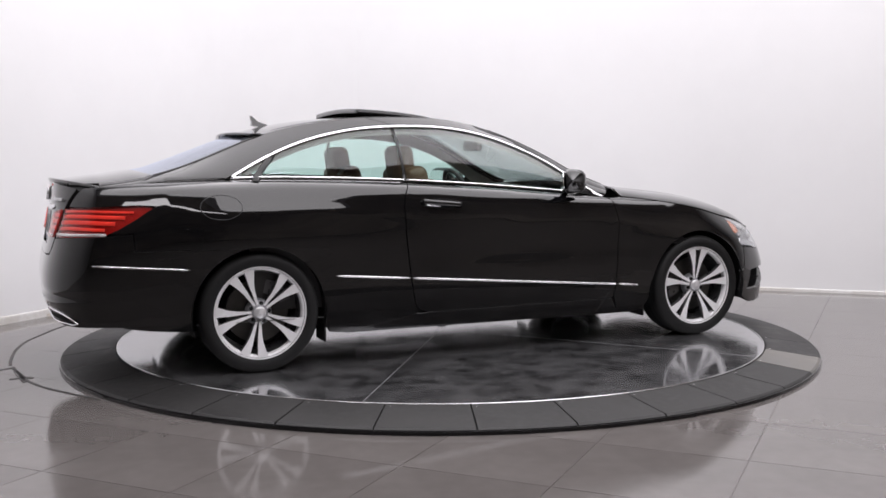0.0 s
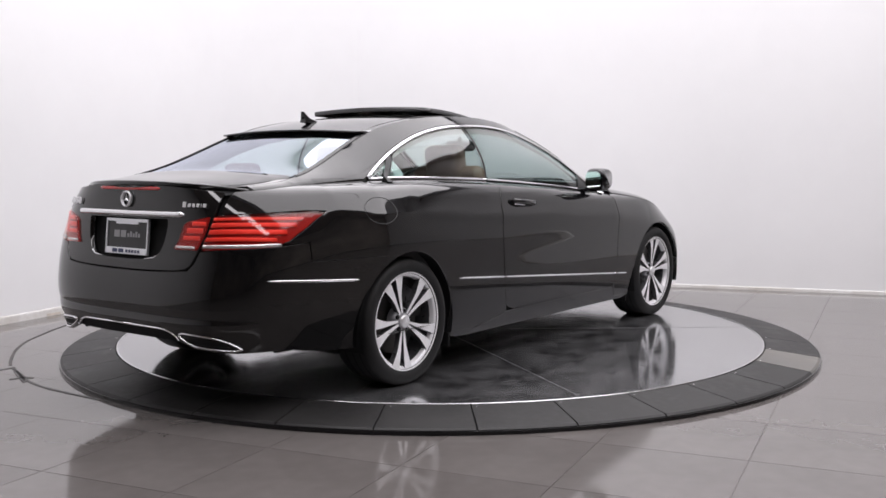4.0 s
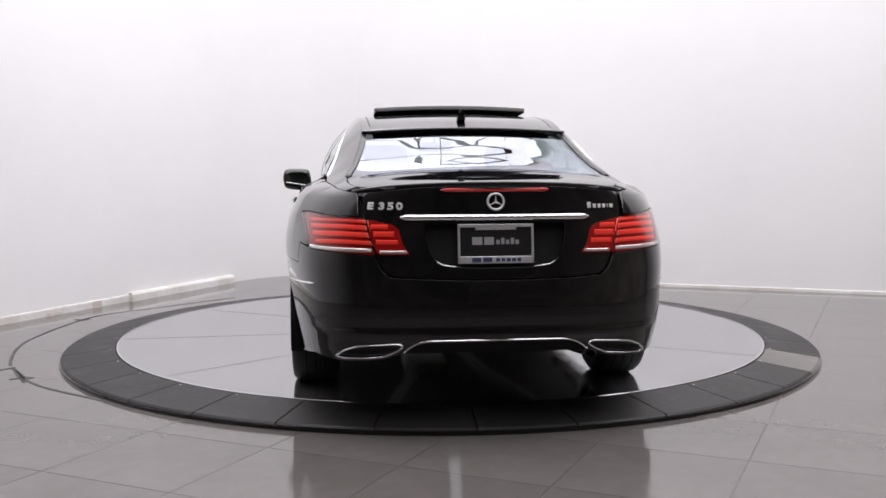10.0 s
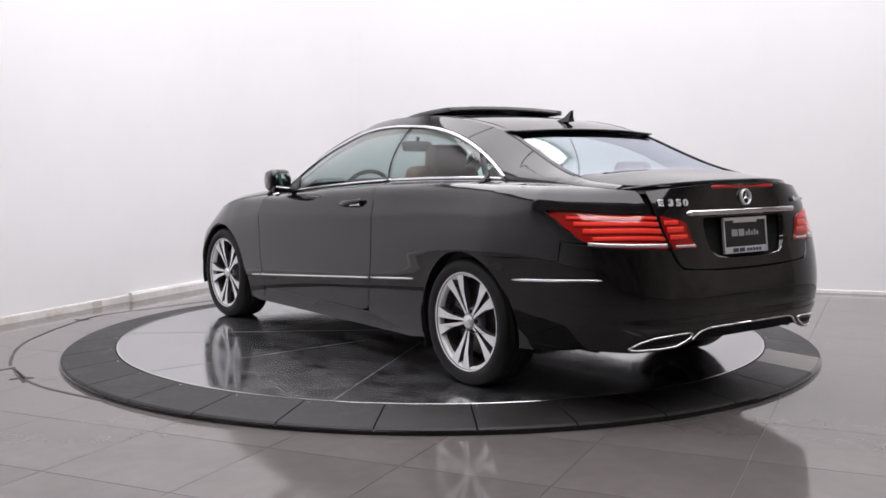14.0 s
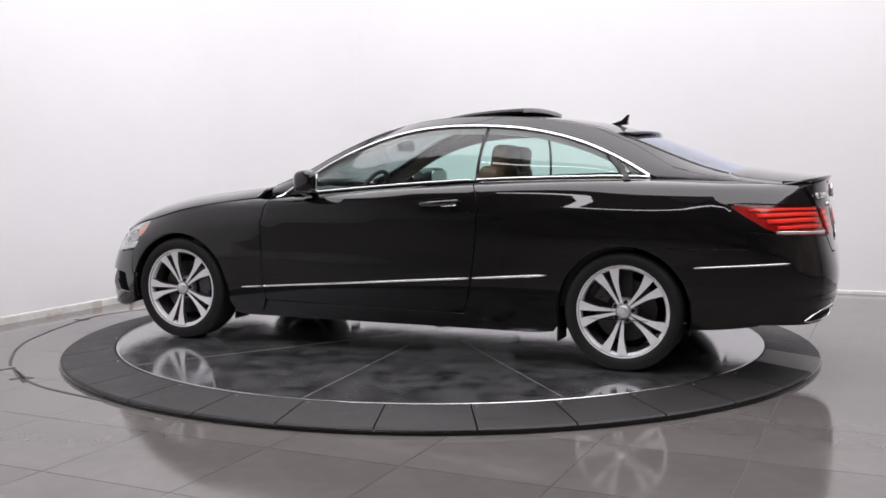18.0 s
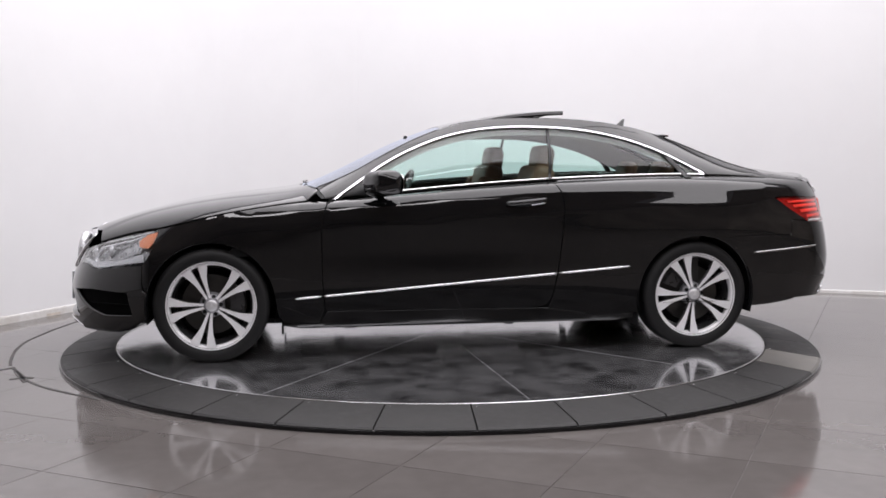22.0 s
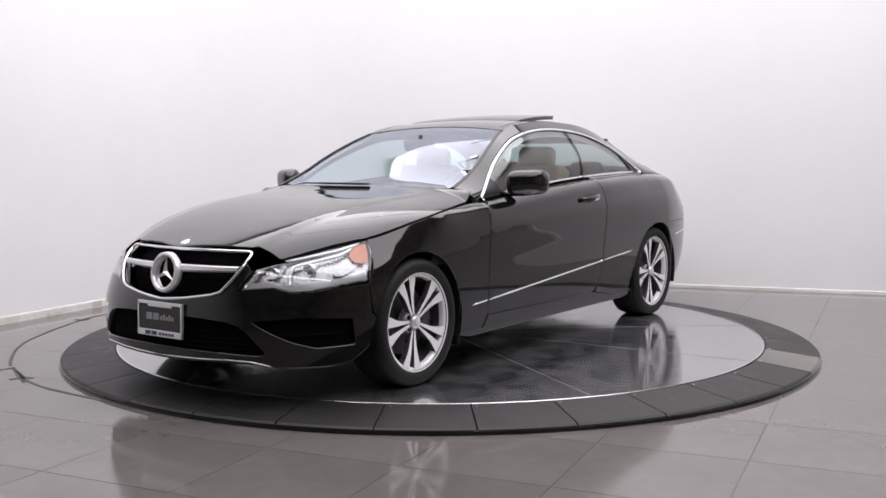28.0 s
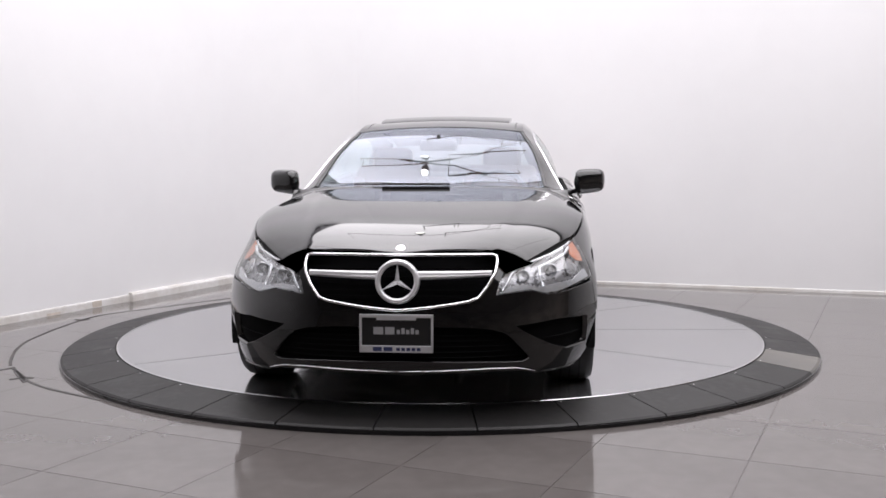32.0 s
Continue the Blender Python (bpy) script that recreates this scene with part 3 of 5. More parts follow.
def rounded(loop, r=0.02):
    """Fillets the corners of a closed loop."""
    out, n = [], len(loop)
    for i in range(n):
        p, a, b = np.array(loop[i], float), np.array(loop[i - 1], float), np.array(loop[(i + 1) % n], float)
        da, db = a - p, b - p
        la, lb = np.linalg.norm(da), np.linalg.norm(db)
        s = p + da / la * min(r, la * .45)
        e = p + db / lb * min(r, lb * .45)
        for t in (0, .25, .5, .75, 1):
            out.append(tuple((1 - t)**2 * s + 2 * t * (1 - t) * p + t**2 * e))
    return out


def resample(loop, step):
    out = []
    n = len(loop)
    for i in range(n):
        a, b = np.array(loop[i], float), np.array(loop[(i + 1) % n], float)
        l = np.linalg.norm(b - a)
        if l < 1e-6:
            continue
        k = max(1, int(math.ceil(l / step)))
        out += [a + (b - a) * j / k for j in range(k)]
    return np.array(out)


def chain(points, step):
    """An open line through the points in short even steps."""
    out = [np.array(points[0], float)]
    for a, b in zip(points[:-1], points[1:]):
        a, b = np.array(a, float), np.array(b, float)
        k = max(1, int(math.ceil(np.linalg.norm(b - a) / step)))
        out += [a + (b - a) * (j + 1) / k for j in range(k)]
    return np.array(out)


def fill(loops, step):
    """Triangles of an outline (with holes): points and faces."""
    edges, pts, k = [], [], 0
    for lp in loops:
        n = len(lp)
        pts += [Vector(p) for p in lp]
        edges += [(k + i, k + (i + 1) % n) for i in range(n)]
        k += n
    a = loops[0]
    g = np.array([(x, y) for x in np.arange(a[:, 0].min() + step / 2, a[:, 0].max(), step) for y in np.arange(a[:, 1].min() + step / 2, a[:, 1].max(), step)] or [(1e9, 1e9)])
    ok = inside(g, a) & ~near_edge(g, a, step * .45)
    for h in loops[1:]:
        ok &= ~inside(g, h) & ~near_edge(g, h, step * .45)
    pts += [Vector(p) for p in g[ok]]
    v, e, f, *_ = geometry.delaunay_2d_cdt(pts, edges, [], 0, 1e-6)
    v = np.array([tuple(p) for p in v])
    f = np.array([t for t in f if len(t) == 3])
    c = v[f].mean(1)
    keep = inside(c, a)
    for h in loops[1:]:
        keep &= ~inside(c, h)
    return v, f[keep]


def panel(name, loop, lift, mat, parent, step=.035, holes=(), rim=.010, label="", mirror=False, lower=0.0, edge=None):
    """A body panel: the outline in the surface's plane, filled, lifted to the surface, with edges turned in."""
    loops = [resample(l, (edge or step) * .8) for l in (loop, *holes)]
    p, f = fill(loops, step)
    v, n = surface(lift, p)
    v = v - n * lower
    fn = np.cross(v[f[:, 1]] - v[f[:, 0]], v[f[:, 2]] - v[f[:, 0]])
    flip = (fn * n[f[:, 0]]).sum(1) < 0
    f[flip] = f[flip][:, ::-1]
    verts, norms, faces = list(v), list(n), [tuple(t) for t in f]
    if rim:
        count = {}
        for t in faces:
            for i in range(3):
                e = (t[i], t[(i + 1) % 3])
                count[e] = True
        border = [e for e in count if (e[1], e[0]) not in count]
        made = {}
        for a, b in border:
            d = v[b] - v[a]
            for i in (a, b):
                if i not in made:
                    o = np.cross(d, n[i])
                    o /= max(np.linalg.norm(o), 1e-9)
                    made[i] = len(verts)
                    verts.append(v[i] - n[i] * .0012 + o * .0008)
                    norms.append((n[i] + o) / 1.414)
                    verts.append(v[i] - n[i] * rim)
                    norms.append(o)
        for a, b in border:
            ia, ib = made[a], made[b]
            faces += [(b, a, ia, ib), (ib, ia, ia + 1, ib + 1)]
    if mirror:
        verts = [(x, -y, z) for x, y, z in verts]
        norms = [(x, -y, z) for x, y, z in norms]
        faces = [t[::-1] for t in faces]
    return mesh(name, verts, faces, mat, parent, label, normals=norms)


def both(name, loop, lift, mat, parent, **kw):
    return [panel(name, loop, lift, mat, parent, mirror=m, **kw) for m in (False, True)]


def on_side(points, lift=side_lift, out=0.0, mirror=False):
    """Places on a surface for a list of plane points, proud by out."""
    v, n = surface(lift, np.array(points, float))
    v = v + n * out
    return [Vector((x, -y if mirror else y, z)) for x, y, z in v]


def strip(name, pts, lift, mat, parent, width, height, mirror=False, label="", closed=False, taper=True):
    """A moulding along plane points: a flat D-shaped bar seated on the surface."""
    p = np.array(pts, float)
    v, n = surface(lift, p)
    k = len(v)
    verts, faces = [], []
    prof = [(-1, -.25), (-1, .35), (-.65, .85), (0, 1), (.65, .85), (1, .35), (1, -.25)]
    for i in range(k):
        d = v[(i + 1) % k if closed else min(i + 1, k - 1)] - v[(i - 1) % k if closed else max(i - 1, 0)]
        d /= max(np.linalg.norm(d), 1e-9)
        s = np.cross(d, n[i])
        s /= max(np.linalg.norm(s), 1e-9)
        e = 1.0 if closed or not taper else min(1, .25 + min(i, k - 1 - i) * .4)
        for a, b in prof:
            verts.append(v[i] + s * a * width / 2 * e + n[i] * b * height * (e if b > 0 else 1))
    m = len(prof)
    for i in range(k if closed else k - 1):
        j = (i + 1) % k
        for a in range(m - 1):
            faces.append((i * m + a, i * m + a + 1, j * m + a + 1, j * m + a))
    if not closed:
        faces += [tuple(range(m)), tuple((k - 1) * m + a for a in range(m))[::-1]]
    if mirror:
        verts = [(x, -y, z) for x, y, z in verts]
        faces = [t[::-1] for t in faces]
    return mesh(name, verts, faces, mat, parent, label, smooth=True)


def arc(hub, a0, a1, n=24, r=ARCH):
    cx, cz = HUBS[hub]
    return [(cx + r * math.cos(radians(a0 + (a1 - a0) * i / n)), cz + r * math.sin(radians(a0 + (a1 - a0) * i / n))) for i in range(n + 1)]


def along(fn, x0, x1, n=20, shift=0.0):
    return [(x0 + (x1 - x0) * i / n, float(fn(x0 + (x1 - x0) * i / n)) + shift) for i in range(n + 1)]


def ze(x):
    return top_z(np.asarray(x, float), ye(x))


def nose_edge(y):
    """Where the bonnet's front edge runs over the grille."""
    xs = np.linspace(1.95, 2.16, 200)
    return float(xs[np.argmax(top_z(xs, np.full(200, y)) < .698)])


def edge_x(z, y):
    """How far back the flank is y wide at height z."""
    xs = np.linspace(-2.0, -2.36, 400)
    return float(xs[np.argmax(flank(xs, np.full(400, z)) < y)])


def body(car):
    # inner shell behind the panel gaps, open over the wheels
    zs = np.linspace(0, 1, 18)
    for sgn in (1, -1):
        verts, faces, rows = [], [], 0
        cols = [("f", a) for a in np.linspace(0, 1, 26)] + [("s", x) for x in np.linspace(.95, -.95, 40)] + [("r", a) for a in np.linspace(1, 0, 26)]
        for kind, a in cols:
            for s in zs:
                if kind == "s":
                    z = .19 + s * (zt(a) - .01 - .19)
                    q = [a, float(flank(a, z)), z]
                else:
                    ang = a * math.pi / 2
                    z0 = .22 if kind == "f" else .30
                    xx = 1 + 1.1 * math.cos(ang)**.62 if kind == "f" else -1 - 1.33 * math.cos(ang)**(2 / PR)
                    z = z0 + s * (float(zt(xx)) - .012 - z0)
                    q = (front_lift if kind == "f" else rear_lift)(np.array([[a * UW, z]]))[0]
                verts.append((q[0] * .985 - .0, sgn * max(q[1] - .022, 0), z))
        m = len(zs)
        for i in range(len(cols) - 1):
            for j in range(m - 1):
                t = (i * m + j, i * m + j + 1, (i + 1) * m + j + 1, (i + 1) * m + j)
                c = np.mean([verts[k] for k in t], 0)
                if all((c[0] - hx)**2 + (c[2] - hz)**2 > .37**2 for hx, hz in HUBS.values()) and not (c[0] > 1.85 and abs(c[1]) < .50 and c[2] > .40) and not (c[0] > 1.85 and abs(c[1]) < .60 and c[2] < .42) and not (abs(c[0]) > 1.03 and abs(c[0]) < 1.7 and c[2] < .4) and not (c[0] > 1.60 and c[2] > .49):
                    faces.append(t if sgn < 0 else t[::-1])
        mesh("inner_shell", verts, faces, SHELLM, car, "dark inner body behind the panels", smooth=True)
    # under the bonnet and the boot lid
    for x0, x1, nme in ((1.96, .80, "bonnet_underlay"), (-1.88, -2.30, "boot_underlay")):
        xs, ys = np.linspace(x0, x1, 20), np.linspace(-.985, .985, 24)
        v = [(x, y * float(yt(x)), float(top_z(np.array([x]), np.array([y * float(yt(x))]))[0]) - .018) for x in xs for y in ys]
        f = [(i * 24 + j, i * 24 + j + 1, (i + 1) * 24 + j + 1, (i + 1) * 24 + j) for i in range(19) for j in range(23)]
        mesh(nme, v, f, SHELLM, car)
    bm = box((3.4, 1.36, .03), Matrix.Translation((0, 0, .195)))
    part("floor_pan", bm, SHELLM, car, "dark underbody with exhaust")

    # exhaust, gearbox tunnel and flaps under the floor
    for y in (.16, -.16):
        v, f = tube([(.9, y, .165), (.2, y * .9, .155), (-.6, y * 1.3, .160), (-1.15, y * 2.2, .18), (-1.9, y * 3.0, .22)], .028, 10)
        mesh("exhaust_pipe", v, f, IRON, car, smooth=True)
    part("silencer", box((.55, .26, .09), Matrix.Translation((-.25, .12, .165)), .03, 3), IRON, car, smooth=True)
    part("engine_tray", box((.85, .9, .03), Matrix.Translation((1.15, 0, .165)), .01), SHELLM, car)
    for s in (1, -1):
        part("mud_flap", box((.012, .16, .075), Matrix.Translation((-1.035, s * .775, .172)), .004), SHELLM, car)
        part("mud_flap", box((.012, .14, .05), Matrix.Translation((1.0, s * .76, .165)), .004), SHELLM, car)
        for x, w, h in ((.62, .07, .022), (.15, .10, .016), (-.3, .05, .025), (-.72, .09, .018)):
            part("jacking_pad", box((w, .05, h), Matrix.Translation((x, s * .70, .170 - h / 2)), .004), SHELLM, car)

    # front wing
    wing = [(.752, .868)] + along(zt, .80, 1.62, 20, -.006) + [(1.652, .728), (1.680, .637), (1.715, .570), (1.738, .54), (1.738, .44), (1.728, .405)]
    wing += [p for p in arc("front", 14, 171, 30)] + [(1.02, .25), (.99, .205), (.80, .205), (.772, .28), (.783, .45), (.785, .72), (.770, .80)]
    both("front_wing", wing, side_lift, PAINT, car, step=.03, edge=.02)
    # door
    door = [(.744, .862), (.763, .80), (.778, .72), (.776, .45), (.765, .285), (.755, .272), (-.43, .262), (-.485, .275), (-.515, .31), (-.545, .45), (-.575, .70), (-.583, .85), (-.566, .92)]
    door += along(zt, -.535, .70, 24, -.010)
    doors = both("door", rounded(door, .012), side_lift, PAINT, car, step=.035, edge=.025, label="glossy black coupe door with flush chrome strip")
    # rear quarter
    quarter = [(-.543, .970)] + along(zt, -.60, edge_x(.955, .566) + .012, 40, -.001) + [(edge_x(z, .566), z) for z in (.950, .93, .90, .870)] + [(-2.20, .868), (-2.10, .874), (-1.97, .879), (-1.878, .874), (-1.92, .848), (-1.980, .807), (-2.07, .754), (-2.11, .739), (-2.05, .738), (-1.992, .743), (-1.99, .70), (-1.988, .655), (-1.66, .655)]
    quarter += [p for p in arc("rear", 105, -9, 30)] + [(-1.035, .215), (-.80, .205), (-.50, .258), (-.523, .31), (-.553, .45), (-.583, .70), (-.591, .85), (-.574, .92)]
    both("rear_quarter", quarter, side_lift, PAINT, car, step=.03, edge=.02)
    # sill
    both("sill", rounded([(1.0, .198), (1.0, .19), (.9, .172), (-.9, .172), (-1.01, .185), (-1.01, .21), (-.8, .198), (-.5, .252), (-.43, .255), (.755, .264), (.79, .198)], .006), side_lift, PAINT, car, step=.035, rim=.04)
    # wheel wells
    for hub in HUBS:
        for mir in (False, True):
            cx, cz = HUBS[hub]
            v, f = lathe([(ARCH + .006, .545), (ARCH + .006, .872)], 36, "Y", start=radians(-16), turn=radians(214))
            v2, f2 = lathe([(.0, .545), (ARCH + .006, .545)], 36, "Y", start=radians(-16), turn=radians(214))
            k = len(v)
            vv = [(x + cx, -y if mir else y, z + cz) for x, y, z in v + v2]
            mesh("wheel_well", vv, f + [tuple(i + k for i in t) for t in f2], SHELLM, car, "black plastic wheel arch liner")
    # roof side with both pillars, from windscreen to boot
    xs = np.linspace(.795, -2.13, 90)
    up = [(x, float(ze(x))) for x in xs]
    dn = [(x, float(zt(x)) + .001) for x in np.linspace(-2.13, -1.525, 16)] + [(x, float(dlo(x)) + .001) for x in np.linspace(-1.51, .715, 60)] + [(.75, float(zt(.75)) + .001)]
    both("roof_side", up + dn, side_lift, PAINT, car, step=.018, edge=.018, rim=.012)

    # bonnet
    edge = [(x, .992 * float(yt(x))) for x in np.linspace(.80, 1.66, 18)]
    nose = [(1.66, .80), (1.75, .80), (1.85, .80), (1.93, .80), (2.0, .80), (2.010, .44), (2.028, .40), (2.068, .25), (2.093, .12)]
    nose = [(x, min(y, .985 * float(yt(x)))) for x, y in nose]
    nose = nose[:5] + [(min(nose_edge(y), 2.012 + .02 * i), y) for i, y in enumerate((.425, .40, .34, .25, .15, .07))]
    half = [(.892, .0), (.886, .2), (.868, .4), (.833, .6), (.805, .70)] + edge + nose[1:] + [(nose_edge(0.0), 0)]
    loop = half + [(x, -y) for x, y in half[::-1] if y]
    panel("bonnet", loop, top_lift, PAINT, car, step=.022, edge=.025, label="glossy black bonnet mirroring the ceiling")
    # the bonnet's corners run down between grille and headlamps
    hi, hn = surface(top_lift, np.array([(2.0, .985 * float(yt(2.0))), (2.006, .475), (2.012, .425), (min(nose_edge(.40), 2.032), .40), (min(nose_edge(.34), 2.052), .34)]))
    lo, ln = surface(front_lift, np.array([fx(1.985, .640), fy(.462, .606), fy(.432, .634), fy(.432, .672), fy(.40, .684)]))
    v, n, f = [], [], []
    for k in range(6):
        t = k / 5
        for a, b, c, d in zip(hi - [0, 0, .002], lo, hn, ln):
            m = (1 - t) * c + t * d
            v.append(a + (b - a) * t + m * .006 * math.sin(math.pi * t))
            n.append(m / np.linalg.norm(m))
    f = [(k * 5 + i, k * 5 + 5 + i, k * 5 + 6 + i, k * 5 + 1 + i) for k in range(5) for i in range(4)]
    mesh("bonnet_corner", v, f, PAINT, car, normals=n)
    mesh("bonnet_corner", [(x, -y, z) for x, y, z in v], [t[::-1] for t in f], PAINT, car, normals=[(x, -y, z) for x, y, z in n])
    # windscreen with black border, cowl
    wb = [(.875, 0), (.868, .2), (.85, .4), (.815, .58), (.79, .642)]
    we = [(x, float(ye(x)) - .016) for x in np.linspace(.77, .11, 16)]
    wt = [(.082, .50), (.058, .35), (.042, .18), (.038, 0)]
    half = wb + we + wt
    loop = half + [(x, -y) for x, y in half[::-1] if y]
    panel("windscreen", loop, top_lift, SCREEN, car, step=.05, edge=.04, lower=.004, rim=.004, label="clear windscreen mirroring the white ceiling")
    rim = [(x, float(ye(x)) - .010) for x in np.linspace(.795, .09, 30)]
    for mir in (1, -1):
        strip("windscreen_trim", [(x, mir * y) for x, y in rim], top_lift, PLASTIC, car, .022, .004, taper=False)
    # roof: front glass panel, sliding roof opening, rear roof
    r0 = [(.033, 0), (.037, .18), (.053, .35), (.077, .505)]
    re = [(x, float(ye(x)) - .003) for x in np.linspace(.09, -1.27, 32)]
    r1 = [(-1.295, .48), (-1.325, .3), (-1.34, .15), (-1.345, 0)]
    half = r0 + re + r1
    hole = rounded([(-.22, -.43), (-.70, -.44), (-.70, .44), (-.22, .43)], .05)
    panel("roof", half + [(x, -y) for x, y in half[::-1] if y], top_lift, PAINT, car, step=.045, edge=.04, holes=[hole], label="black roof with an open sliding roof")
    for s in (1, -1):
        strip("roof_joint", [(x, s * (float(ye(x)) - .045)) for x in np.linspace(.06, -1.24, 30)], top_lift, PLASTIC, car, .008, .002)
    # sliding roof panel, tilted up at its rear edge
    pane = rounded([(-.235, -.425), (-.70, -.435), (-.70, .435), (-.235, .425)], .03)

    def tilt(p):
        z = top_z(p[:, 0], p[:, 1]) + np.clip((-.23 - p[:, 0]) / .5, 0, 1.2)**.8 * .050
        return np.stack([p[:, 0], p[:, 1], z], -1)
    panel("sliding_roof", pane, tilt, SATIN, car, step=.06, rim=.024, label="black glass sliding roof tilted open")
    # rear window
    b0 = [(-1.35, 0), (-1.345, .15), (-1.33, .3), (-1.30, .485)]
    be = [(x, float(ye(x)) - .018) for x in np.linspace(-1.33, -1.855, 15)]
    b1 = [(-1.88, .565), (-1.905, .4), (-1.92, .2), (-1.925, 0)]
    half = b0 + be + b1
    panel("rear_window", half + [(x, -y) for x, y in half[::-1] if y], top_lift, SCREEN, car, step=.05, edge=.04, lower=.004, rim=.004, label="rear window mirroring the white ceiling")
    for s in (1, -1):
        strip("rear_window_trim", [(x, s * (float(ye(x)) - .009)) for x in np.linspace(-1.29, -1.87, 20)], top_lift, PLASTIC, car, .028, .003, taper=False)
    # boot lid, top
    half = [(-1.932, 0), (-1.927, .2), (-1.907, .4), (-1.875, .56), (-1.90, .596)] + [(x, min(float(ye(x)) - .006, .97 * float(yt(x)))) for x in np.linspace(-1.95, -2.26, 10)] + [(-2.31, .2), (-2.325, 0)]
    panel("boot_lid", half + [(x, -y) for x, y in half[::-1] if y], top_lift, PAINT, car, step=.035, edge=.025)


def windows(car):
    """Side glass with its bright surround, on both sides."""
    def inner(x):
        return float(dlo(x)) - .020
    seam0, seam1 = -.525, -.545
    front = [(x, float(zt(x)) + .012) for x in np.linspace(.60, seam0, 16)] + [(x, inner(x)) for x in np.linspace(seam1, .62, 26)]
    rear = [(x, float(zt(x)) + .012) for x in np.linspace(seam0 - .016, -1.335, 14)] + [(x, min(inner(x), .997 + (x + 1.355) * 1.30)) for x in np.linspace(-1.335, -1.24, 5)] + [(x, inner(x)) for x in np.linspace(-1.215, seam1 - .016, 14)]
    tri = [(-1.385, float(zt(-1.4)) + .012), (-1.475, float(zt(-1.47)) + .010), (-1.40, inner(-1.40)), (-1.30, inner(-1.30)), (-1.262, inner(-1.262))]
    for mir in (False, True):
        panel("door_glass", front, side_lift, GLASS, car, step=.06, edge=.035, lower=.006, rim=.003, mirror=mir, label="green tinted side window, closed")
        panel("rear_side_glass", rear, side_lift, GLASS, car, step=.06, edge=.035, lower=.006, rim=.003, mirror=mir, label="green tinted rear side window")
        panel("quarter_light", tri, side_lift, GLASS, car, step=.05, edge=.03, lower=.006, rim=.003, mirror=mir)
        strip("window_seal", [(seam0 - .008 + (seam1 - seam0) * t, .985 + (1.283 - .985) * t) for t in np.linspace(0, 1, 8)], side_lift, PLASTIC, car, .017, .002, mir, taper=False)
        strip("window_divider", [(-1.375 + .125 * t, .99 + (1.135 - .99) * t) for t in np.linspace(0, 1, 6)], side_lift, PLASTIC, car, .035, .003, mir, taper=False)
        # chrome arch and chrome belt strip
        pts = [(x, float(dlo(x)) - .010) for x in np.linspace(.712, -1.48, 80)]
        strip("window_chrome", pts, side_lift, CHROME, car, .017, .006, mir, "polished chrome window surround", taper=False)
        pts = [(x, float(zt(x)) + .006) for x in np.linspace(.47, seam0, 24)]
        strip("belt_chrome", pts, side_lift, CHROME, car, .015, .005, mir, taper=False)
        pts = [(x, float(zt(x)) + .006) for x in np.linspace(seam0 - .008, -1.49, 24)]
        strip("belt_chrome", pts, side_lift, CHROME, car, .015, .005, mir, taper=False)
        panel("mirror_triangle", [(.66, float(zt(.66)) + .008), (.46, float(zt(.46)) + .008), (.52, 1.0), (.60, .955), (.655, .915)], side_lift, PLASTIC, car, step=.04, lower=.002, mirror=mir, rim=.003)
        # rubbing strips
        low_z = lambda x: .341 + (.931 - x) * .0770
        strip("side_chrome", [(x, low_z(x)) for x in np.linspace(.931, .782, 8)], side_lift, CHROME, car, .011, .006, mir)
        strip("side_chrome", [(x, low_z(x)) for x in np.linspace(.772, -.540, 40)], side_lift, CHROME, car, .011, .006, mir, "slim chrome strip along the door", taper=False)
        strip("side_chrome", [(x, low_z(x)) for x in np.linspace(-.556, -.978, 16)], side_lift, CHROME, car, .011, .006, mir)
        strip("bumper_chrome", [rx(x, .552 + (-1.735 - x) * .062) for x in np.linspace(-1.735, -2.19, 24)], rear_lift, CHROME, car, .011, .006, mir)
        # door handle: shallow bowl, bar, chrome line
        s = -1 if mir else 1
        c = on_side([(-.365, .860)], mirror=mir)[0]
        panel("handle_bowl", rounded([(-.285, .83), (-.415, .835), (-.43, .865), (-.40, .888), (-.31, .882), (-.275, .86)], .03), side_lift, SATIN, car, step=.03, lower=-.0015, rim=.004, mirror=mir)
        v, f = tube([c + Vector((.112 - .224 * t, s * (.012 + .020 * math.sin(math.pi * t)), -.008 + .020 * t)) for t in np.linspace(0, 1, 14)], .012, 10, flat=1.2)
        h = mesh("door_handle", v, f, PAINT, car, "black pull handle with a chrome line", smooth=True)
        v, f = tube([c + Vector((-.02 - .085 * t, s * (.030 - .012 * t), -.014 + .008 * t)) for t in np.linspace(0, 1, 6)], .004, 6)
        mesh("chrome_line", v, f, CHROME, h, smooth=True)
    # filler flap
    c = [(-1.57 + .105 * math.cos(a), .862 + .062 * math.sin(a)) for a in np.linspace(0, 2 * math.pi, 33)[:-1]]
    ring_ = strip("filler_flap_joint", c, side_lift, PLASTIC, car, .004, .0008, True, closed=True)


